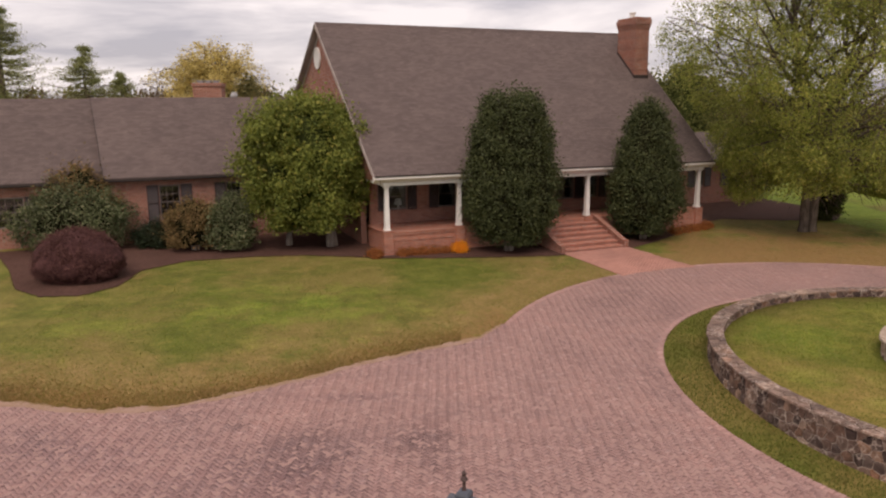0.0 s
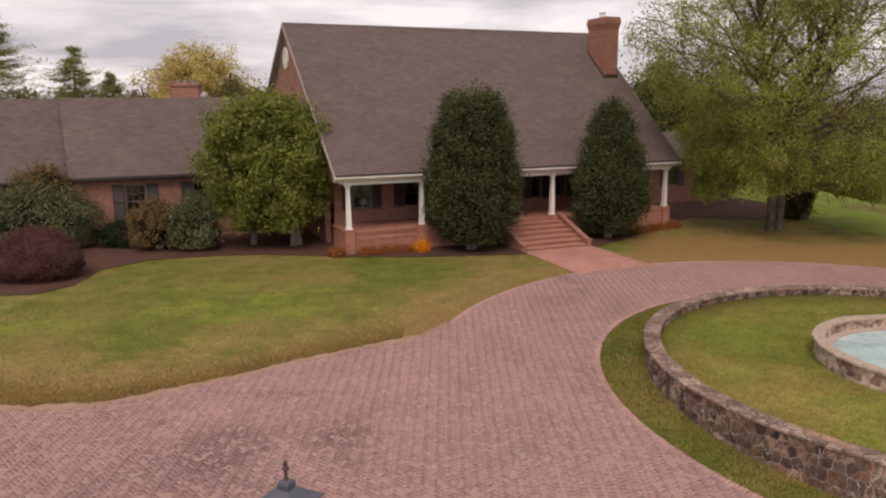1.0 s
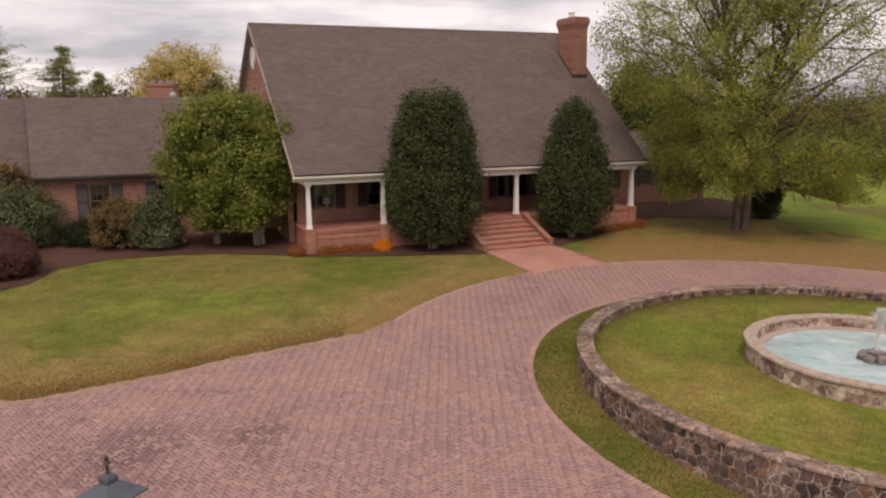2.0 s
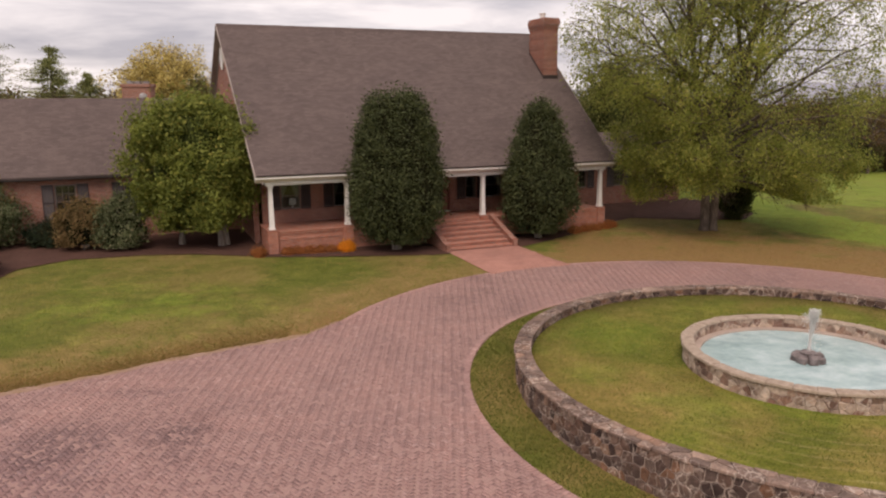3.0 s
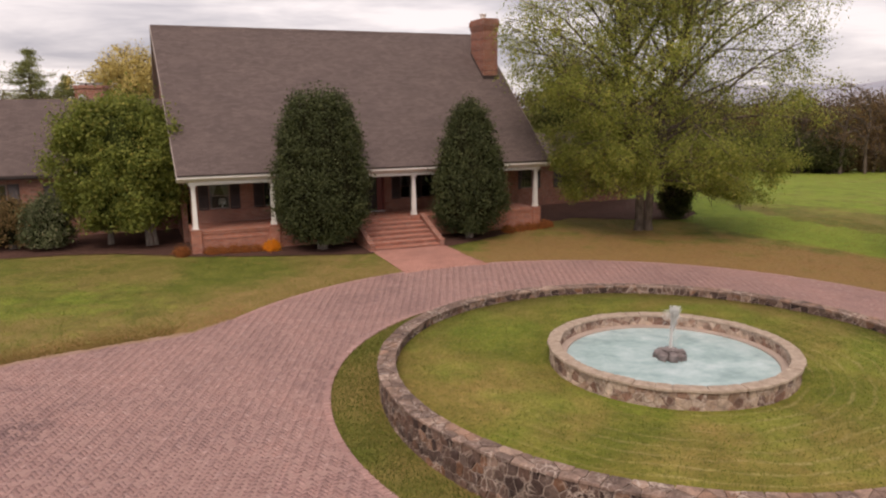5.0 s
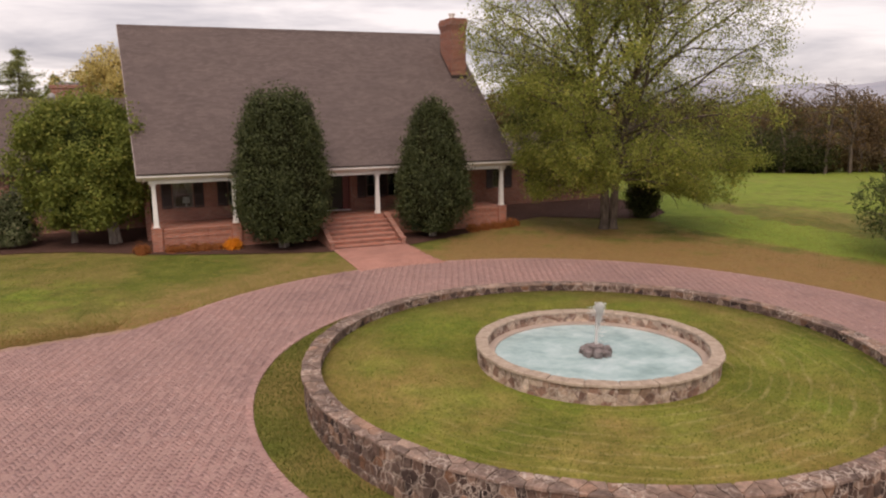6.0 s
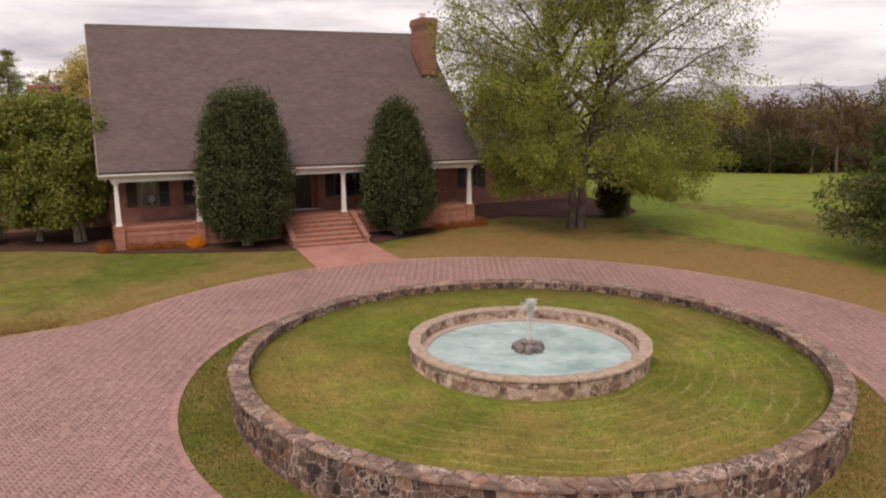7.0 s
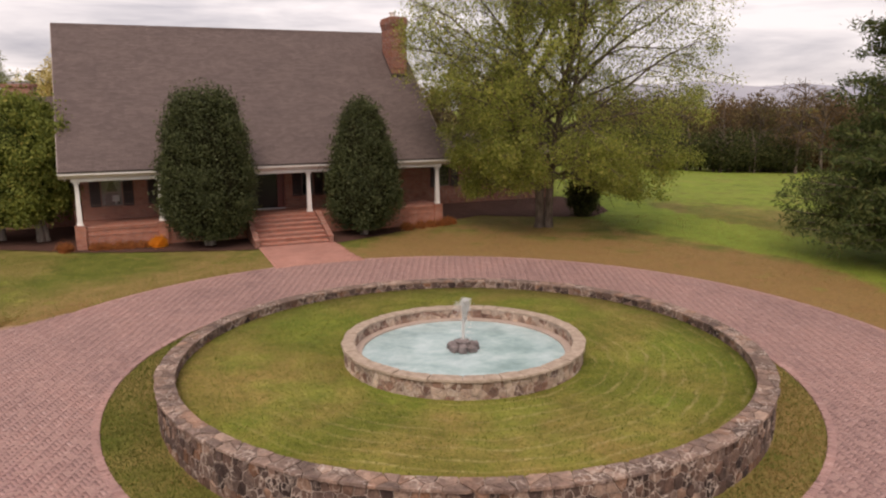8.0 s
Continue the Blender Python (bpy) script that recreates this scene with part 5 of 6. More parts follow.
    mesh_object("trunk", vs, fs, bark, ob, True)
    spots = np.array([tuple(q) for q in spots])
    p = spots[rng.integers(0, len(spots), n_leaf)] + rng.normal(0, 0.24, (n_leaf, 3))
    # thinner crown top, where the sky shows through between the leaves
    airy = np.interp(p[:, 2], [4.0, 7.0, 10.0, 15.0], [0.1, 0.16, 0.4, 0.48])
    # the twin trunks stand clear of leaves near the ground
    airy = np.maximum(airy, (p[:, 2] < 2.9 - 0.25 * np.abs(p[:, 0] - 0.2)) * 1.0)
    p = p[(p[:, 2] > 1.6) & (rng.uniform(0, 1, n_leaf) > airy)]
    out = p - np.array([0, 0, centre[2] - 2])
    out /= np.linalg.norm(out, axis=1)[:, None]
    leaves("crown", p, out + np.array([0, 0, 0.4]), leaf, leaf * 0.55, mat, ob, 0.9, rng)
    return ob


grown_tree("shade_tree", at(21.25, 42.45),
           [([(-0.3, 0, -0.3), (-0.24, 0, 0.4), (-0.28, 0, 2.6), (-0.55, 0.1, 5.0), (-1.1, 0.2, 8.5), (-1.7, 0, 12.0), (-2.3, 0, 15.5)], [0.36, 0.27, 0.24, 0.22, 0.17, 0.1, 0.03]),
            ([(0.32, 0.1, -0.3), (0.28, 0.1, 0.4), (0.34, 0.1, 2.6), (0.6, 0.0, 5.0), (1.1, -0.3, 8.5), (2.1, 0.2, 12.0), (2.9, 0.3, 16.0)], [0.34, 0.25, 0.22, 0.2, 0.16, 0.1, 0.03])],
           (1.3, 0.0, 9.2), ((1.2, 4.8), (3.0, 5.8), (5.0, 6.5), (7.0, 7.3), (9.0, 8.9), (11.5, 9.7), (14.0, 8.8), (17.5, 5.4), (19.0, 2.5)), 0.85, 88, 0.128, 300000, SHADE_LEAF, BARK, "tall double-trunked shade tree with thin yellow-green leaves", 7)


def conifer(name, m, height, radius, n, mat, label, seed, bottom=0.06, needle=0.3, category="pine tree", profile=None, sparse=0.0):
    """A pine: straight trunk, whorls of limbs, and needle tufts along them."""
    ob = thing(name, m, label, category)
    rng = np.random.default_rng(seed)
    vs, fs, tips = [], [], []
    tube(vs, fs, [(0, 0, -0.3), (0, 0, height * 0.5), (0.1, 0, height)], [radius * 0.075, radius * 0.05, 0.02], 8)
    z = height * bottom
    while z < height * 0.98:
        share = (1 - z / height) ** 0.85
        wide = float(np.interp(z / height, *zip(*profile))) if profile else 0.1 + 0.95 * share
        wide *= 1 - sparse * rng.uniform(0, 1)
        for k in range(15 if profile and not sparse else 11):
            a = rng.uniform(0, 2 * math.pi)
            l = radius * wide * rng.uniform(0.65 - 0.4 * sparse, 1.1 + 0.25 * sparse)
            if rng.uniform() < sparse * 0.55:
                continue
            e = Vector((math.cos(a) * l, math.sin(a) * l, z + l * rng.uniform(-0.12, 0.22 if z > 0.3 * height else 0.08)))
            s = Vector((0, 0, z))
            mid = s.lerp(e, 0.55) - Vector((0, 0, 0.06 * l))
            tube(vs, fs, [s, mid, e], [0.07, 0.045, 0.015], 4)
            for q in range(9):
                f = 0.25 + 0.75 * q / 8
                c = s.lerp(mid, f / 0.55) if f < 0.55 else mid.lerp(e, (f - 0.55) / 0.45)
                w = 0.22 * l * (1.1 - 0.5 * f)
                for side in (-1, 0, 1):
                    tips.append(c + Vector((-math.sin(a), math.cos(a), 0)) * side * w * rng.uniform(0.5, 1.3) + Vector((0, 0, rng.normal(0, 0.12))))
        z += height * rng.uniform(0.03, 0.05) * (0.6 if profile and not sparse and z < 0.32 * height else 1.0)
    mesh_object("trunk", vs, fs, BARK, ob, True)
    tips = np.array([tuple(t) for t in tips])
    p = tips[rng.integers(0, len(tips), n)] + rng.normal(0, 0.22 * max(1.0, needle / 0.33), (n, 3)) * np.array([1, 1, 0.7])
    out = rng.normal(size=(n, 3)) * 0.4 + np.array([0, 0, 0.6])
    leaves("crown", p, out, needle, needle * 0.2, mat, ob, 0.8, rng)
    return ob


conifer("pine", at(38.2, 33.2), 17.0, 6.35, 150000, PINE_LEAF, "large dark green pine with drooping lower boughs", 31, 0.1, 0.33, profile=((0.03, 0.7), (0.1, 0.92), (0.16, 1.0), (0.22, 0.94), (0.28, 0.76), (0.33, 0.7), (0.6, 0.64), (0.8, 0.44), (1.0, 0.06)))

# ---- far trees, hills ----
conifer("pine", at(-55.2, 116), 16.2, 6.0, 12000, HAZY_PINE_LEAF, "green pine standing behind the wing", 41, 0.3, 0.42, profile=((0.3, 0.75), (0.5, 1.0), (0.8, 0.75), (1.0, 0.2)), sparse=0.75)
conifer("pine", at(-68, 116), 21.5, 9.5, 30000, HAZY_PINE_LEAF, "broad green pine beyond the wing roof", 42, 0.1, 0.42, profile=((0.1, 1.1), (0.5, 0.9), (0.75, 0.6), (1.0, 0.15)), sparse=0.3)
conifer("pine", at(-50.5, 118), 11.8, 6.0, 10000, HAZY_PINE_LEAF, "small green pine behind the wing", 43, 0.1, 0.42, profile=((0.1, 1.1), (0.6, 0.8), (0.85, 0.45), (1.0, 0.15)), sparse=0.6)
envelope_tree("willow", at(-25.6, 84), 14.0, [([(0, 0, -0.3), (0, 0, 2.0), (0.2, 0, 5.0), (0, 0, 9.0)], [0.45, 0.35, 0.25, 0.08])],
              8.5, (5.7, 4.8, 5.6), 64, 50000, 0.26, YELLOW_LEAF, BARK, "rounded pale yellow autumn tree behind the house", 44, 0.9, 0.35)


shrub("evergreen_tree", at(-20.9, 80.5), ROUND, 8.4, 3.2, 2.4, 1.0, 14000, 0.24, OLIVE_LEAF, "olive-brown tree beside the yellow one", "tree", trunk=True, seed=14.0, lump=0.35, clump=0.6, core=0.0, skin=0.8)
shrub("evergreen_tree", at(20.3, 64.0), ROUND, 9.6, 4.6, 3.6, 1.0, 16000, 0.26, REAR_LEAF, "dull green leafy tree behind the far wing", "tree", trunk=True, seed=16.0, lump=0.3, clump=0.7, core=0.5, skin=0.6, core_mat=LEAFY_CORE)
envelope_tree("bare_tree", at(-46.0, 121), 13.0, [([(0, 0, -0.3), (0, 0, 3.0), (0.2, 0, 6.0), (0, 0, 10.0)], [0.3, 0.25, 0.18, 0.05])],
              8.0, (4.5, 4.0, 5.0), 30, 900, 0.3, WOOD_LEAF, BARK_PALE, "nearly bare grey tree far behind the wing", 45, 0.3, 0.3)


RUSSET_LEAF = leaf_material("russet_leaf", ((0.0, (0.13, 0.085, 0.05)), (0.5, (0.19, 0.115, 0.06)), (1.0, (0.28, 0.19, 0.08))), 0.9, 0.4, 0.05)
RED_LEAF = leaf_material("autumn_red_leaf", ((0.0, (0.2, 0.07, 0.04)), (0.6, (0.36, 0.11, 0.06)), (1.0, (0.45, 0.17, 0.08))), 0.9, 0.4, 0.05)
envelope_tree("russet_tree", at(60.8, 96.5), 15.0, [([(0, 0, -0.3), (0, 0, 2.5), (0.3, 0, 6.0), (0.6, 0, 9.5), (0.4, 0, 12.3)], [0.22, 0.18, 0.14, 0.08, 0.02]), ([(3.8, 1, -0.3), (3.6, 1, 3.5), (3.9, 1, 7.0), (3.4, 1, 10.5)], [0.24, 0.2, 0.13, 0.02])],
              7.2, (4.6, 4.0, 4.8), 34, 3600, 0.2, RUSSET_LEAF, BARK, "half-bare russet tree at the field edge", 46, 0.4, 0.4, 0.5)
shrub("red_maple", at(75.0, 96.0), ROUND, 5.0, 2.6, 2.2, 0.6, 6000, 0.22, RED_LEAF, "small red autumn maple at the field edge", "tree", trunk=True, seed=15.0, lump=0.35, clump=0.5, core=0.0, skin=0.8)


def far_wood(name, x0, x1, y0, y1, count, h0, h1, leaf, n, mat, label, seed, middle=0.55, girth=0.27):
    rng = np.random.default_rng(seed)
    vs, fs, pts = [], [], []
    for _ in range(count):
        x, y = rng.uniform(x0, x1), rng.uniform(y0, y1)
        h = rng.uniform(h0, h1)
        z = ground_z(x, y)
        tube(vs, fs, [(x, y, z - 0.3), (x + rng.normal(0, 0.3), y, z + h * 0.5), (x + rng.normal(0, 0.5), y, z + h * 0.95)], [0.2, 0.14, 0.03], 5)
        for _ in range(7):
            a, zz = rng.uniform(0, 6.3), z + h * rng.uniform(0.3, 0.7)
            l = h * rng.uniform(0.15, 0.3)
            tube(vs, fs, [(x, y, zz), (x + l * math.cos(a), y + l * math.sin(a), zz + l * 1.1)], [0.07, 0.015], 4)
        q = rng.normal(0, 1, (n, 3))
        q /= np.linalg.norm(q, axis=1)[:, None]
        q *= rng.uniform(0.25, 1.0, (n, 1)) ** 0.5
        pts.append(q * np.array([h * girth, h * girth, h * 0.45]) + np.array([x, y, z + h * middle]))
    p = np.concatenate(pts)
    ob = leaves(name, p, rng.normal(size=(len(p), 3)), leaf, leaf * 0.6, mat, None, 1.0, rng)
    tagged(ob, label, "woodland", kind="stuff")
    mesh_object("trunks", vs, fs, BARK, ob, True)
    return ob


far_wood("far_wood", 35, 130, 102, 116, 165, 9.0, 11.6, 0.36, 820, WOOD_LEAF, "russet autumn woodland along the field edge", 51)
far_wood("hedgerow", 30, 62, 97, 103, 80, 2.6, 6.8, 0.3, 800, HEDGE_LEAF, "dark evergreen thicket at the field edge", 52, 0.5, 0.6)
far_wood("far_wood", -120, 34, 135, 155, 110, 9.4, 11.4, 0.7, 280, WOOD_LEAF, "distant brown woodland behind the house", 53)


far_wood("undergrowth", 58, 130, 98, 103, 120, 2.8, 5.2, 0.4, 340, WOOD_LEAF, "brown brush under the far trees", 54, 0.45, 0.45)
far_wood("undergrowth", -120, 34, 130, 136, 110, 2.0, 4.5, 0.5, 120, WOOD_LEAF, "brown brush behind the house", 55)


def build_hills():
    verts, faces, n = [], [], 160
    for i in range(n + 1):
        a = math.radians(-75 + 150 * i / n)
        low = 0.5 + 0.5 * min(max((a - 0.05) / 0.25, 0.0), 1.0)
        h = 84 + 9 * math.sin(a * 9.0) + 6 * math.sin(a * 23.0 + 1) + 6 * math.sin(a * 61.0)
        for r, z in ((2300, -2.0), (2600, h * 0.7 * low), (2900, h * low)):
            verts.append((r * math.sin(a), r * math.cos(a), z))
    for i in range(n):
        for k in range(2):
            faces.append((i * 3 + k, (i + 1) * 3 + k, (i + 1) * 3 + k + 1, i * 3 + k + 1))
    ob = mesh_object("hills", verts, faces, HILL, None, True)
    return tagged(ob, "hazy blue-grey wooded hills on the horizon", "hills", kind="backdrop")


build_hills()

# ---- back chimney ----
far_house = thing("outbuilding", pose(-18.1, 58.2, 0), "brick rear building behind the wing, only its chimney showing", "building")
stack = part("chimney", boxes((-1.1, 1.1, -0.5, 0.5, 5.5, 8.95)), BRICK, far_house, "broad red brick chimney")
part("corbel", boxes((-1.18, 1.18, -0.58, 0.58, 8.95, 9.2), bevel=0.02), BRICK, stack)
for x in (-0.6, 0.0, 0.6):
    part("flue_cap", boxes((x - 0.26, x + 0.26, -0.26, 0.26, 9.34, 9.4), (x - 0.2, x + 0.2, -0.2, 0.2, 9.2, 9.34), bevel=0.01), VENT_GREY, stack, "pale metal flue cap")
part("wall", boxes((-5, 5, 0, 6, -0.2, 3.2)), BRICK, far_house)
part("roof", prism(bmesh.new(), [(-5.4, 3.2), (5.4, 3.2), (2.0, 6.2), (-2.0, 6.2)], "y", -0.4, 6.4), SHINGLE, far_house)

# ---- lamp post ----


def build_lamp():
    x, y = 0.29, 7.24
    z0 = ground_z(x, y)
    lamp = thing("lamp_post", pose(x, y, z0, 0, 0, 20), "dark weathered metal lantern on a post beside the drive", "street lamp")
    t = 3.57 - z0
    part("post", lathe(bmesh.new(), [(0.16, 0.0), (0.16, 0.12), (0.09, 0.2), (0.06, 0.5), (0.045, t - 1.2), (0.07, t - 1.15), (0.07, t - 1.09), (0.09, t - 1.04)], 16), DARK_METAL, lamp)
    lantern = part("lantern", lathe(bmesh.new(), [(0.1, t - 1.05), (0.13, t - 1.0), (0.2, t - 0.55), (0.22, t - 0.53), (0.22, t - 0.51)], 6), GLASS, lamp, "six-sided lantern glass")
    bm = lathe(bmesh.new(), [(0.36, t - 0.51), (0.41, t - 0.495), (0.41, t - 0.475), (0.3, t - 0.44), (0.2, t - 0.38), (0.12, t - 0.335), (0.1, t - 0.33), (0.105, t - 0.27), (0.085, t - 0.24), (0.03, t - 0.225)], 4)
    part("roof", bm, DARK_METAL, lantern, "flared dark metal lantern roof")
    part("finial", lathe(bmesh.new(), [(0.03, t - 0.24), (0.018, t - 0.19), (0.018, t - 0.13), (0.044, t - 0.105), (0.03, t - 0.08), (0.02, t - 0.06), (0.028, t - 0.03), (0.008, t)], 12), RUST_METAL, lantern, "rust-brown turned finial")


build_lamp()

# ---- pavers ----


def paver_points():
    """Centres and turns of pavers laid in a diagonal herringbone over the paved area."""
    out = []
    ragged = np.random.default_rng(63).uniform(0.2, 1.6, 40)
    c45 = math.sqrt(0.5)
    for i in range(-330, 331):
        for j in range(-330, 331):
            k = (i - j) % 4
            if k not in (0, 3):
                continue
            u, v = (0.1 * (i + 1), 0.1 * (j + 0.5)) if k == 0 else (0.1 * (i + 0.5), 0.1 * (j + 1))
            x, y = 4.0 + c45 * (u - v), 19.5 + c45 * (u + v)
            if -24 < x < 32 and 4.6 < y < 34.4 and paved(x, y) and (x > 2.0 or y < edge_y(x) - 0.1 * ragged[int(y * 10) % 40]):
                out.append((x, y, math.pi / 4 if k == 0 else 3 * math.pi / 4))
    return out


def block_mesh(name, cx, cy, z, rng, lx=0.099, ly=0.0488, mat=PAVER, parent=None, turn=0.0, lay=None):
    """Many small blocks with chamfered tops in one mesh."""
    n = len(cx)
    top, low = 0.0 + rng.uniform(-0.0008, 0.0008, n), -0.03
    ins = 0.001
    tilt = rng.normal(0, 0.0009, (n, 4))
    sx, sy = np.array([-1, 1, 1, -1]), np.array([-1, -1, 1, 1])
    v = np.empty((n, 8, 3))
    for k in range(4):
        for row, cut_in, up in ((k, 0.0, z + low), (4 + k, ins, z + top + tilt[:, k])):
            a, b = sx[k] * (lx - cut_in), sy[k] * (ly - cut_in)
            px, py = cx + a * np.cos(turn) - b * np.sin(turn), cy + a * np.sin(turn) + b * np.cos(turn)
            if lay:
                # each block lies along the slope of the ground
                up = up - z + np.array([lay(p, q) for p, q in zip(px, py)])
            v[:, row] = np.stack([px, py, up], 1)
    quads = np.array([(4, 5, 6, 7), (0, 1, 5, 4), (1, 2, 6, 5), (2, 3, 7, 6), (3, 0, 4, 7)])
    loops = (np.arange(n)[:, None, None] * 8 + quads[None]).reshape(-1).astype(np.int32)
    me = bpy.data.meshes.new(name)
    me.vertices.add(8 * n)
    me.vertices.foreach_set("co", v.reshape(-1).astype(np.float32))
    me.loops.add(len(loops))
    me.loops.foreach_set("vertex_index", loops)
    me.polygons.add(5 * n)
    me.polygons.foreach_set("loop_start", np.arange(0, len(loops), 4, dtype=np.int32))
    me.materials.append(mat.m)
    me.update(calc_edges=True)
    ob = new(name, me)
    ob.parent = parent
    return ob


PAVER_TOP = 0.03


def build_pavers():
    rng = np.random.default_rng(61)
    pts = paver_points()
    single = [p for p in pts if 3.6 < p[0] < 6.2 and 12.9 < p[1] < 15.0][:290]
    chosen = set(single)
    rest = np.array([p for p in pts if p not in chosen])
    z = np.array([ground_z(x, y) + PAVER_TOP for x, y, _ in rest])
    tagged(block_mesh("paver_field", rest[:, 0], rest[:, 1], z, rng, parent=driveway, turn=rest[:, 2], lay=lambda x, y: ground_z(x, y) + PAVER_TOP), kind="stuff")
    me = block_mesh("paver", np.zeros(1), np.zeros(1), np.zeros(1), rng, mat=PAVER_ONE)
    data = me.data
    bpy.data.objects.remove(me)
    for x, y, turn in single:
        ob = new("paver", data)
        ob.parent = driveway
        ob.location = (x, y, ground_z(x, y) + PAVER_TOP + rng.uniform(-0.003, 0.003))
        ob.rotation_euler = (0, 0, turn)
    # border course along the lawn and round the island
    n = int(2 * math.pi * R_ISLE / 0.105)
    for mid, r, count in ((VERGE, R_ISLE + 0.02, n), (RING, R_DRIVE + 0.06, int(2 * math.pi * R_DRIVE / 0.105))):
        verts, faces = [], []
        for k in range(count):
            a = 2 * math.pi * k / count
            x, y = mid[0] + r * math.cos(a), mid[1] + r * math.sin(a)
            if r > R_ISLE + 1 and ((10.2 < y < edge_y(x) and x < 4.0) or in_walk(x, y)):
                continue
            u, w = Vector((math.cos(a), math.sin(a), 0)) * 0.1, Vector((-math.sin(a), math.cos(a), 0)) * 0.048
            c = Vector((x, y, ground_z(x, y) + PAVER_TOP + rng.uniform(0.0, 0.012)))
            b = len(verts)
            for f, dz in ((1.0, -0.05), (0.9, 0.0)):
                for s1, s2 in ((-1, -1), (1, -1), (1, 1), (-1, 1)):
                    verts.append(c + u * s1 * f + w * s2 * f + Vector((0, 0, dz)))
            faces += [tuple(b + q for q in f) for f in ((4, 5, 6, 7), (0, 1, 5, 4), (1, 2, 6, 5), (2, 3, 7, 6), (3, 0, 4, 7))]
        tagged(mesh_object("edge_course", verts, faces, BORDER, driveway), kind="stuff")


build_pavers()


def build_walk_bricks():
    rng = np.random.default_rng(62)
    pts = []
    for j in range(62):
        for i in range(24):
            p = HOUSE @ Vector((8.0 + 0.2 * i + (0.1 if j % 2 else 0), -8.9 + 0.1 * j, 0))
            if in_walk(p.x, p.y):
                pts.append((8.0 + 0.2 * i + (0.1 if j % 2 else 0), -8.9 + 0.1 * j, ground_z(p.x, p.y) + 0.045))
    pts = np.array(pts)
    ob = block_mesh("walk_brick_field", pts[:, 0], pts[:, 1], pts[:, 2], rng, mat=WALK_BRICK, parent=walkway)
    ob.matrix_world = HOUSE
    tagged(ob, kind="stuff")


def walk_brick_material():
    a = Mat("salmon_walk_brick", 0.8, spec=0.25)
    c = a.ramp(a.island(), (0.0, (0.43, 0.215, 0.17)), (0.5, (0.46, 0.235, 0.188)), (1.0, (0.5, 0.262, 0.21)))
    n = a.noise(0.6, 4.0)
    return a.colour(a.mix(0.6, c, a.ramp(n, (0.35, (0.75, 0.72, 0.72)), (0.65, (1.15, 1.12, 1.1))), "MULTIPLY"))


WALK_BRICK = walk_brick_material()
build_walk_bricks()

# ---- stones ----


def stone_shape(corners, normal, bulge, rng, joint=0.93, corner=0.2):
    """A low boulder face over a many-cornered cell: a worn rim, a raised ring and an uneven crest."""
    c = [Vector(p) for p in corners]
    mid = sum(c, Vector()) / len(c)
    rim = []
    for k, p in enumerate(c):
        if len(c) > 4:
            rim.append(p)
        else:
            rim += [p.lerp(c[k - 1], rng.uniform(0.03, corner)), p.lerp(c[(k + 1) % len(c)], rng.uniform(0.03, corner))]
    rim = [mid + (p - mid) * joint * rng.uniform(0.97, 1.02) for p in rim]
    n = Vector(normal)
    lo = [p - n * 0.05 for p in rim]
    side = [mid + (p - mid) * 0.985 + n * bulge * 0.35 for p in rim]
    up = [mid + (p - mid) * rng.uniform(0.84, 0.94) + n * bulge * rng.uniform(0.6, 1.2) for p in rim]
    verts = lo + side + up + [mid + n * bulge * rng.uniform(0.7, 1.3)]
    m = len(rim)
    faces = []
    for a, b in ((0, m), (m, 2 * m)):
        for k in range(m):
            faces.append((a + k, a + (k + 1) % m, b + (k + 1) % m, b + k))
    faces += [(2 * m + k, 2 * m + (k + 1) % m, 3 * m) for k in range(m)]
    return verts, faces


def cut(poly, mx, my, nx, ny):
    """The part of a flat polygon on the near side of the line through (mx, my) with normal (nx, ny)."""
    out = []
    for k, p in enumerate(poly):
        q = poly[(k + 1) % len(poly)]
        dp, dq = (p[0] - mx) * nx + (p[1] - my) * ny, (q[0] - mx) * nx + (q[1] - my) * ny
        if dp <= 0:
            out.append(p)
        if dp * dq < 0:
            f = dp / (dp - dq)
            out.append((p[0] + (q[0] - p[0]) * f, p[1] + (q[1] - p[1]) * f))
    return out


def rubble(total, v0, v1, wide, high, rng):
    """Irregular many-sided cells that fill a closed band of length total between heights v0 and v1."""
    nu, nv = int(round(total / wide)), max(1, int(round((v1 - v0) / high)))
    du, dv = total / nu, (v1 - v0) / nv
    seeds = {}
    for i in range(nu):
        for j in range(nv):
            seeds[i, j] = ((i + 0.5 + (0.25 if j % 2 else -0.25) + rng.uniform(-0.42, 0.42)) * du, v0 + (j + 0.5 + rng.uniform(-0.3, 0.3)) * dv)
    for (i, j), (u, v) in seeds.items():
        poly = [(u - 1.6 * du, v0), (u + 1.6 * du, v0), (u + 1.6 * du, v1), (u - 1.6 * du, v1)]
        for di in range(-3, 4):
            for dj in (-2, -1, 0, 1, 2):
                if (di or dj) and 0 <= j + dj < nv:
                    a, b = seeds[(i + di) % nu, j + dj]
                    a += total * ((i + di) // nu)
                    poly = cut(poly, (u + a) / 2, (v + b) / 2, a - u, b - v)
        if len(poly) > 2:
            yield u, poly


def jitter_lines(total, step, rng):
    out, v = [0.0], 0.0
    while v < total - step * 0.7:
        v += step * rng.uniform(0.6, 1.5)
        out.append(min(v, total))
    out[-1] = total
    return [o / total for o in out]


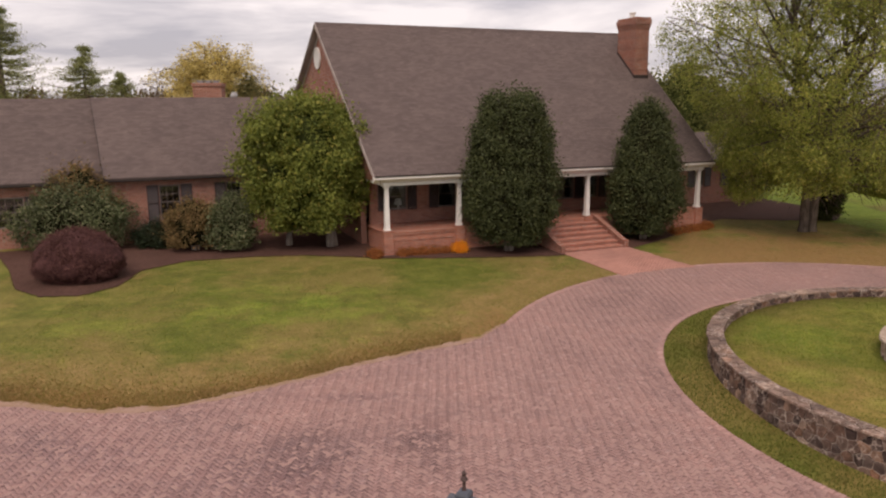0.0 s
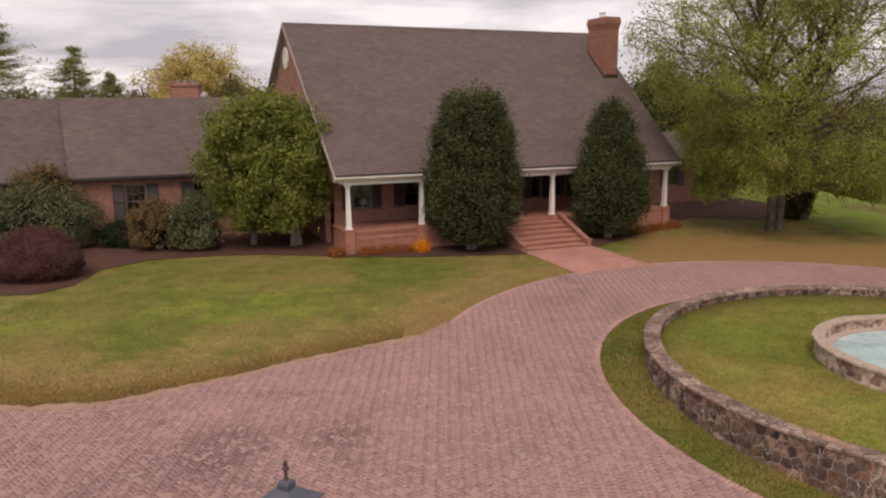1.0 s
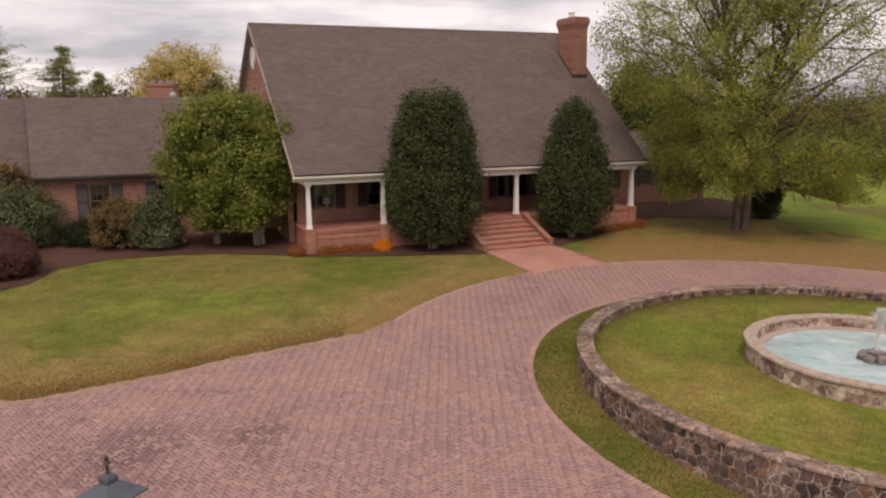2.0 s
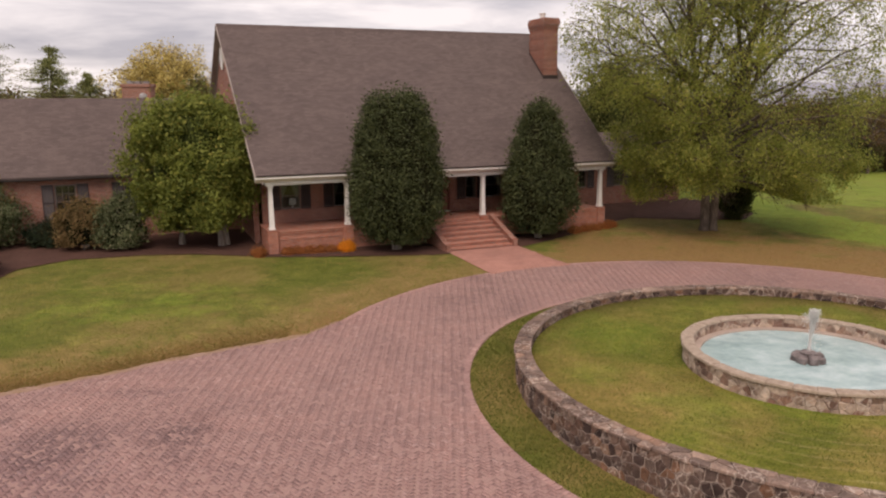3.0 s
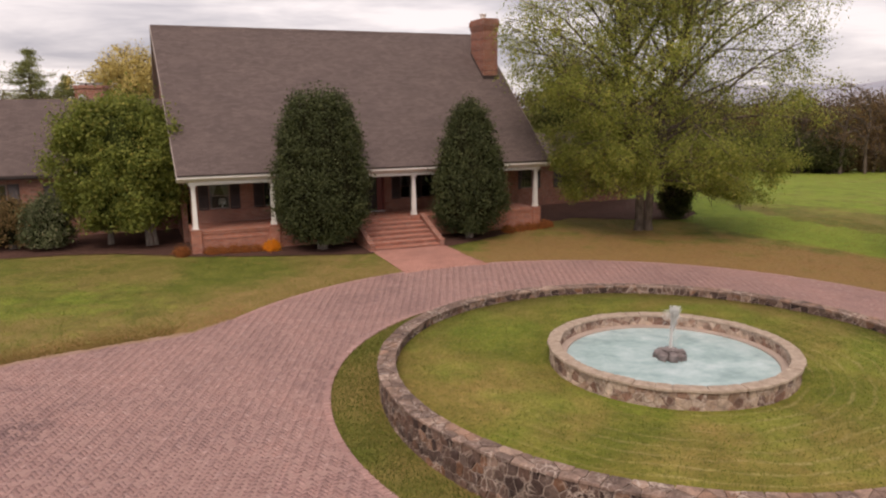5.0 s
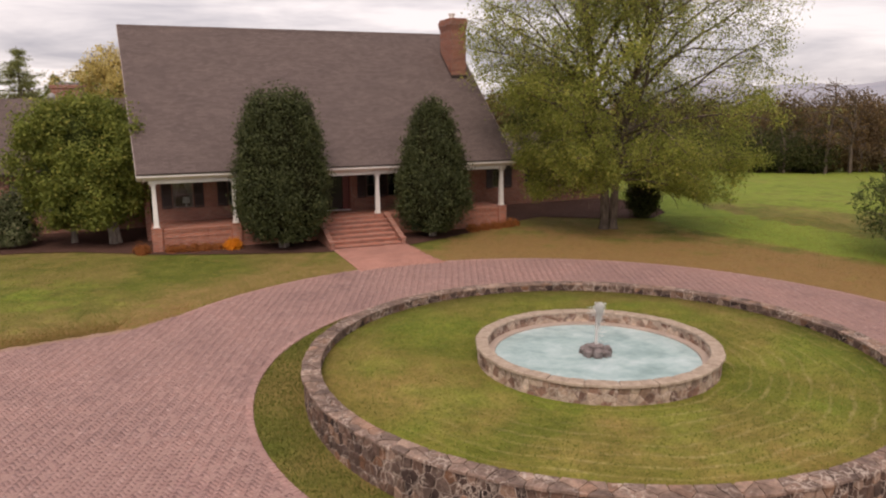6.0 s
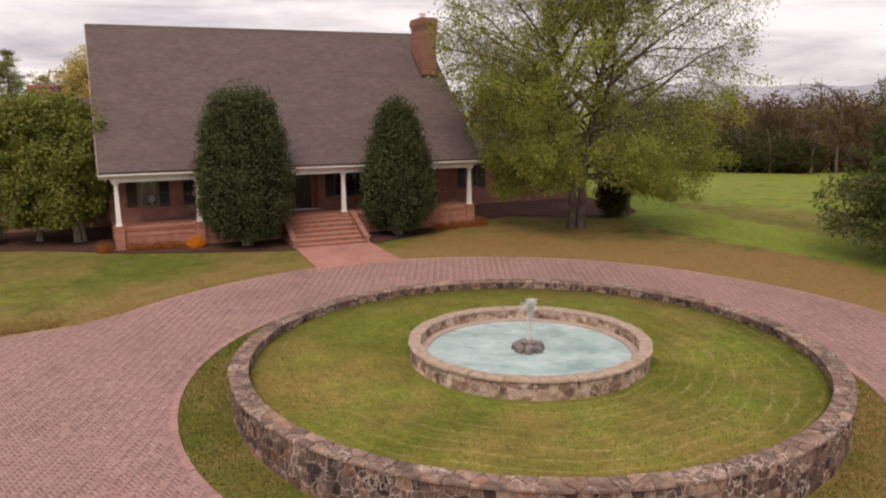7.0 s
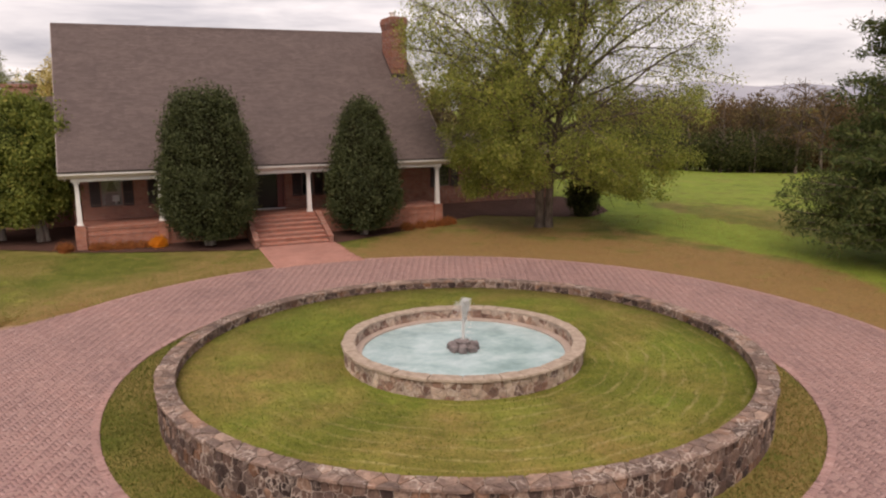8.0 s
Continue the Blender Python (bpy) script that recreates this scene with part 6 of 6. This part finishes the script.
def face_cells(radius, z0, z1, wide, high, rng, outward=1):
    """Cells of a rubble face on a cylinder about the ring's centre."""
    for u, poly in rubble(2 * math.pi * radius, z0, z1, wide, high, rng):
        t = u / radius
        pts = [(RING[0] + radius * math.cos(a / radius), RING[1] + radius * math.sin(a / radius), z) for a, z in poly]
        yield t % (2 * math.pi), pts[::outward], (outward * math.cos(t), outward * math.sin(t), 0)


def flat_cells(r0, r1, z, wide, deep, rng):
    """Cells of broken coping flags lying on top of a ring wall."""
    for u, poly in rubble(2 * math.pi * r1, r0, r1, wide, deep, rng):
        t, zt = u / r1, z + rng.uniform(-0.007, 0.009)
        wob = rng.uniform(-0.02, 0.025)
        pts = [(RING[0] + (r + (wob if r > r1 - 0.01 else 0)) * math.cos(a / r1), RING[1] + (r + (wob if r > r1 - 0.01 else 0)) * math.sin(a / r1), zt) for a, r in poly]
        yield t % (2 * math.pi), pts[::-1], (0, 0, 1)


def slab_cells(r0, r1, z, step, rng):
    """Cells of long dressed coping slabs."""
    cuts = [2 * math.pi * c for c in jitter_lines(2 * math.pi * r1, step, rng)]
    for a, b in zip(cuts, cuts[1:]):
        zt, wob = z + rng.uniform(-0.006, 0.008), rng.uniform(-0.015, 0.015)
        pts = [(RING[0] + r * math.cos(t), RING[1] + r * math.sin(t), zt) for r, t in ((r0, a), (r1 + wob, a), (r1 + wob, b), (r0, b))]
        yield ((a + b) / 2) % (2 * math.pi), pts, (0, 0, 1)


def lay_stones(cells, parent, name, bulge, single, one, joined, rng, joint=0.955, corner=0.2):
    """Lays each cell's stone: those that the test picks as parts of their own, the rest joined."""
    vs, fs = [], []
    for t, pts, nor in cells:
        v, f = stone_shape(pts, nor, bulge, rng, joint, corner)
        if single(t, pts):
            mesh_object(name, v, f, one, parent)
        else:
            b = len(vs)
            vs += v
            fs += [tuple(b + q for q in face) for face in f]
    if vs:
        tagged(mesh_object(name + "_field", vs, fs, joined, parent), kind="stuff")


def build_stones():
    rng = np.random.default_rng(71)
    front = lambda t, p: math.radians(205) < t < math.radians(300)
    lay_stones(face_cells(R_WALL - 0.07, -1.0, 0.335, 0.24, 0.27, rng), stone_wall, "stone", 0.035, lambda t, p: front(t, p) and p[0][2] > -0.35, STONE_ONE, STONE, rng, 0.92)
    lay_stones(face_cells(R_WALL - 0.46, 0.0, 0.335, 0.34, 0.17, rng, -1), stone_wall, "inner_stone", 0.025, lambda t, p: False, STONE_ONE, STONE, rng)
    lay_stones(flat_cells(R_WALL - 0.5, R_WALL + 0.02, COPE_Z - 0.008, 0.42, 0.27, rng), stone_wall, "coping_stone", 0.012, lambda t, p: front(t, p), COPING_ONE, COPING, rng, 0.955)
    lay_stones(face_cells(R_POOL - 0.08, -0.12, RIM_Z - 0.065, 0.24, 0.22, rng), fountain, "stone", 0.022, lambda t, p: True, POOL_STONE_ONE, POOL_STONE, rng, 0.96)
    lay_stones(face_cells(R_POOL - 0.31, 0.2, RIM_Z - 0.07, 0.26, 0.16, rng, -1), fountain, "inner_stone", 0.02, lambda t, p: False, POOL_STONE_ONE, POOL_STONE, rng)
    lay_stones(slab_cells(R_POOL - 0.35, R_POOL + 0.02, RIM_Z - 0.035, 0.62, rng), fountain, "coping_slab", 0.022, lambda t, p: True, POOL_COPING, POOL_COPING, rng, 0.992, 0.06)
    # pedestal of rough blocks round the nozzle
    for k in range(7):
        a = 2 * math.pi * k / 7 + 0.2
        bm = bmesh.new()
        tall = rng.uniform(0.17, 0.25)
        box(bm, -0.15, 0.15, -0.12, 0.12, 0.0, tall, bevel=0.04)
        for v in bm.verts:
            v.co += Vector(rng.normal(0, 0.016, 3))
        bm.transform(Matrix.Translation((RING[0] + 0.3 * math.cos(a), RING[1] + 0.3 * math.sin(a), WATER_Z - 0.02)) @ Matrix.Rotation(a + rng.normal(0, 0.15), 4, "Z"))
        part("pedestal_stone", bm, DARK_STONE, fountain)
    part("pedestal_cap", lathe(bmesh.new(), [(0.2, WATER_Z - 0.02), (0.2, WATER_Z + 0.2), (0.22, WATER_Z + 0.26), (0.17, WATER_Z + 0.3), (0.06, WATER_Z + 0.31)], 8, *RING), DARK_STONE, fountain, "dark flat stone cap with the nozzle")
    # water jet: a thin rod of water that breaks into falling drops
    vs, fs = [], []
    tube(vs, fs, [(0, 0, 0.4), (0.01, 0, 0.9), (0.03, 0, 1.3), (0.06, 0, 1.65)], [0.045, 0.045, 0.055, 0.03], 9)
    vs = [v + Vector((RING[0], RING[1], 0)) for v in vs]
    mesh_object("jet", vs, fs, SPRAY, fountain, True)
    n = 20000
    s = rng.uniform(0, 1, n)
    kind = rng.uniform(0, 1, n)
    wide = 0.012 + 0.042 * s
    x = np.where(kind < 0.7, 0.03 + 0.05 * s + rng.normal(0, 1, n) * wide, np.where(kind < 0.86, 0.08 - 0.3 * s + 0.06 * rng.normal(0, 1, n), 0.1 + 0.1 * rng.normal(0, 1, n)))
    zz = np.where(kind < 0.7, 1.0 + 0.72 * s - np.abs(rng.normal(0, 1, n)) * 0.06 * s, np.where(kind < 0.86, 1.62 - 0.45 * rng.uniform(0, 1, n) * s, 1.65 - 1.2 * s))
    p = np.stack([RING[0] + x, RING[1] + rng.normal(0, 1, n) * wide, zz], 1)
    p = p[(kind < 0.7) | (rng.uniform(0, 1, n) < 0.1)]
    leaves("spray", p, rng.normal(size=(len(p), 3)), 0.028, 0.02, SPRAY, fountain, 1.0, rng)


def plain_stone(name, dark, light):
    a = Mat(name, 0.8, spec=0.3)
    n1, n2 = a.noise(5.0, 6.0, 0.65), a.noise(50.0, 3.0)
    c = a.ramp(n1, (0.3, dark), (0.7, light))
    return a.colour(a.mix(0.3, c, a.ramp(n2, (0.3, (0.7, 0.7, 0.7)), (0.7, (1.25, 1.25, 1.25))), "MULTIPLY")).bump(n1, 0.6, 0.02)


POOL_COPING = plain_stone("pale_beige_coping", (0.27, 0.205, 0.155), (0.47, 0.375, 0.295))
DARK_STONE = plain_stone("wet_dark_stone", (0.07, 0.058, 0.058), (0.29, 0.245, 0.235))
build_stones()

# ---- grass blades ----


def blades(name, pts, height, mat, label, rng):
    n = len(pts)
    a = rng.uniform(0, 2 * np.pi, n)
    side = np.stack([np.cos(a), np.sin(a), np.zeros(n)], 1) * rng.uniform(0.006, 0.014, (n, 1))
    lean = np.stack([rng.normal(0, 0.4, n), rng.normal(0, 0.4, n), np.ones(n)], 1) * (height * rng.uniform(0.5, 1.3, (n, 1)))
    v = np.stack([pts - side, pts + side, pts + lean], 1)
    me = bpy.data.meshes.new(name)
    me.vertices.add(3 * n)
    me.vertices.foreach_set("co", v.reshape(-1).astype(np.float32))
    me.loops.add(3 * n)
    me.loops.foreach_set("vertex_index", np.arange(3 * n, dtype=np.int32))
    me.polygons.add(n)
    me.polygons.foreach_set("loop_start", np.arange(0, 3 * n, 3, dtype=np.int32))
    me.materials.append(mat.m)
    me.update(calc_edges=True)
    return tagged(new(name, me), label, "grass", kind="stuff")


BLADE = leaf_material("grass_blade", ((0.0, (0.1, 0.13, 0.024)), (0.5, (0.165, 0.195, 0.036)), (0.8, (0.235, 0.24, 0.055)), (1.0, (0.42, 0.34, 0.15))), 0.8, 0.3, 0.1)


VERGE_BLADE = leaf_material("verge_grass_blade", ((0.0, (0.075, 0.095, 0.02)), (0.5, (0.125, 0.148, 0.032)), (0.9, (0.18, 0.178, 0.045)), (1.0, (0.28, 0.22, 0.09))), 0.85, 0.2, 0.08)
DRY_BLADE = leaf_material("dry_grass_blade", ((0.0, (0.15, 0.135, 0.035)), (0.4, (0.245, 0.172, 0.06)), (0.8, (0.3, 0.195, 0.08)), (1.0, (0.42, 0.29, 0.13))), 0.85, 0.3, 0.08)


def build_blades():
    rng = np.random.default_rng(81)
    n = 70000
    r = np.sqrt(rng.uniform(R_POOL ** 2, (R_WALL - 0.47) ** 2, n))
    a = rng.uniform(0, 2 * np.pi, n)
    blades("grass_blades", np.stack([RING[0] + r * np.cos(a), RING[1] + r * np.sin(a), np.interp(r, [R_POOL, 6.0, R_WALL], [ISLE_Z - 0.07, ISLE_Z - 0.02, ISLE_Z - 0.01])], 1), 0.05, BLADE, "short mown grass on the raised lawn", rng)
    n = 55000
    r = np.sqrt(rng.uniform((R_WALL - 0.1) ** 2, (R_ISLE - 0.04) ** 2, n))
    a = rng.uniform(0, 2 * np.pi, n)
    x, y = VERGE[0] + r * np.cos(a), VERGE[1] + r * np.sin(a)
    z = np.array([ground_z(p, q) for p, q in zip(x, y)])
    clear = np.hypot(x - RING[0], y - RING[1]) > R_WALL
    parched = rng.uniform(0, 1, n) < np.clip((x - 19.0) / 5.0, 0.04, 0.6)
    verge = np.stack([x, y, z], 1)
    blades("grass_blades", verge[clear & ~parched], 0.06, VERGE_BLADE, "grass verge round the foot of the stone wall", rng)
    blades("grass_blades", verge[clear & parched], 0.05, DRY_BLADE, "parched brown grass in the verge", rng)
    pts = []
    while len(pts) < 60000:
        px, py = rng.uniform(-14, 8), rng.uniform(17, 34)
        if not paved(px, py) and math.hypot(px - RING[0], py - RING[1]) > R_DRIVE + 0.16 and py > edge_y(px) - 0.1 and not in_bed(px, py) and not in_walk(px, py):
            pts.append((px, py, ground_z(px, py)))
    blades("grass_blades", np.array(pts), 0.035, BLADE, "short mown grass of the front lawn", rng)
    pts = []
    while len(pts) < 26000:
        px = rng.uniform(-16, 7)
        py = edge_y(px) + abs(rng.normal(0, 0.9)) if px < 0.6 else rng.uniform(22.5, 32)
        r = math.hypot(px - RING[0], py - RING[1])
        if r > R_DRIVE + 0.16 and (px < 0.6 or r < R_DRIVE + 0.2 + abs(rng.normal(0, 0.7))) and not paved(px, py):
            pts.append((px, py, ground_z(px, py)))
    blades("grass_blades", np.array(pts), 0.055, DRY_BLADE, "dry reddish grass along the drive edge", rng)
    pts = []
    while len(pts) < 40000:
        px, py = rng.uniform(11, 36), rng.uniform(24, 47)
        if math.hypot(px - RING[0], py - RING[1]) > R_DRIVE + 0.16 and not in_bed(px, py) and not in_walk(px, py):
            pts.append((px, py, ground_z(px, py)))
    blades("grass_blades", np.array(pts), 0.035, DRY_BLADE, "dry brownish grass between drive and house", rng)


build_blades()
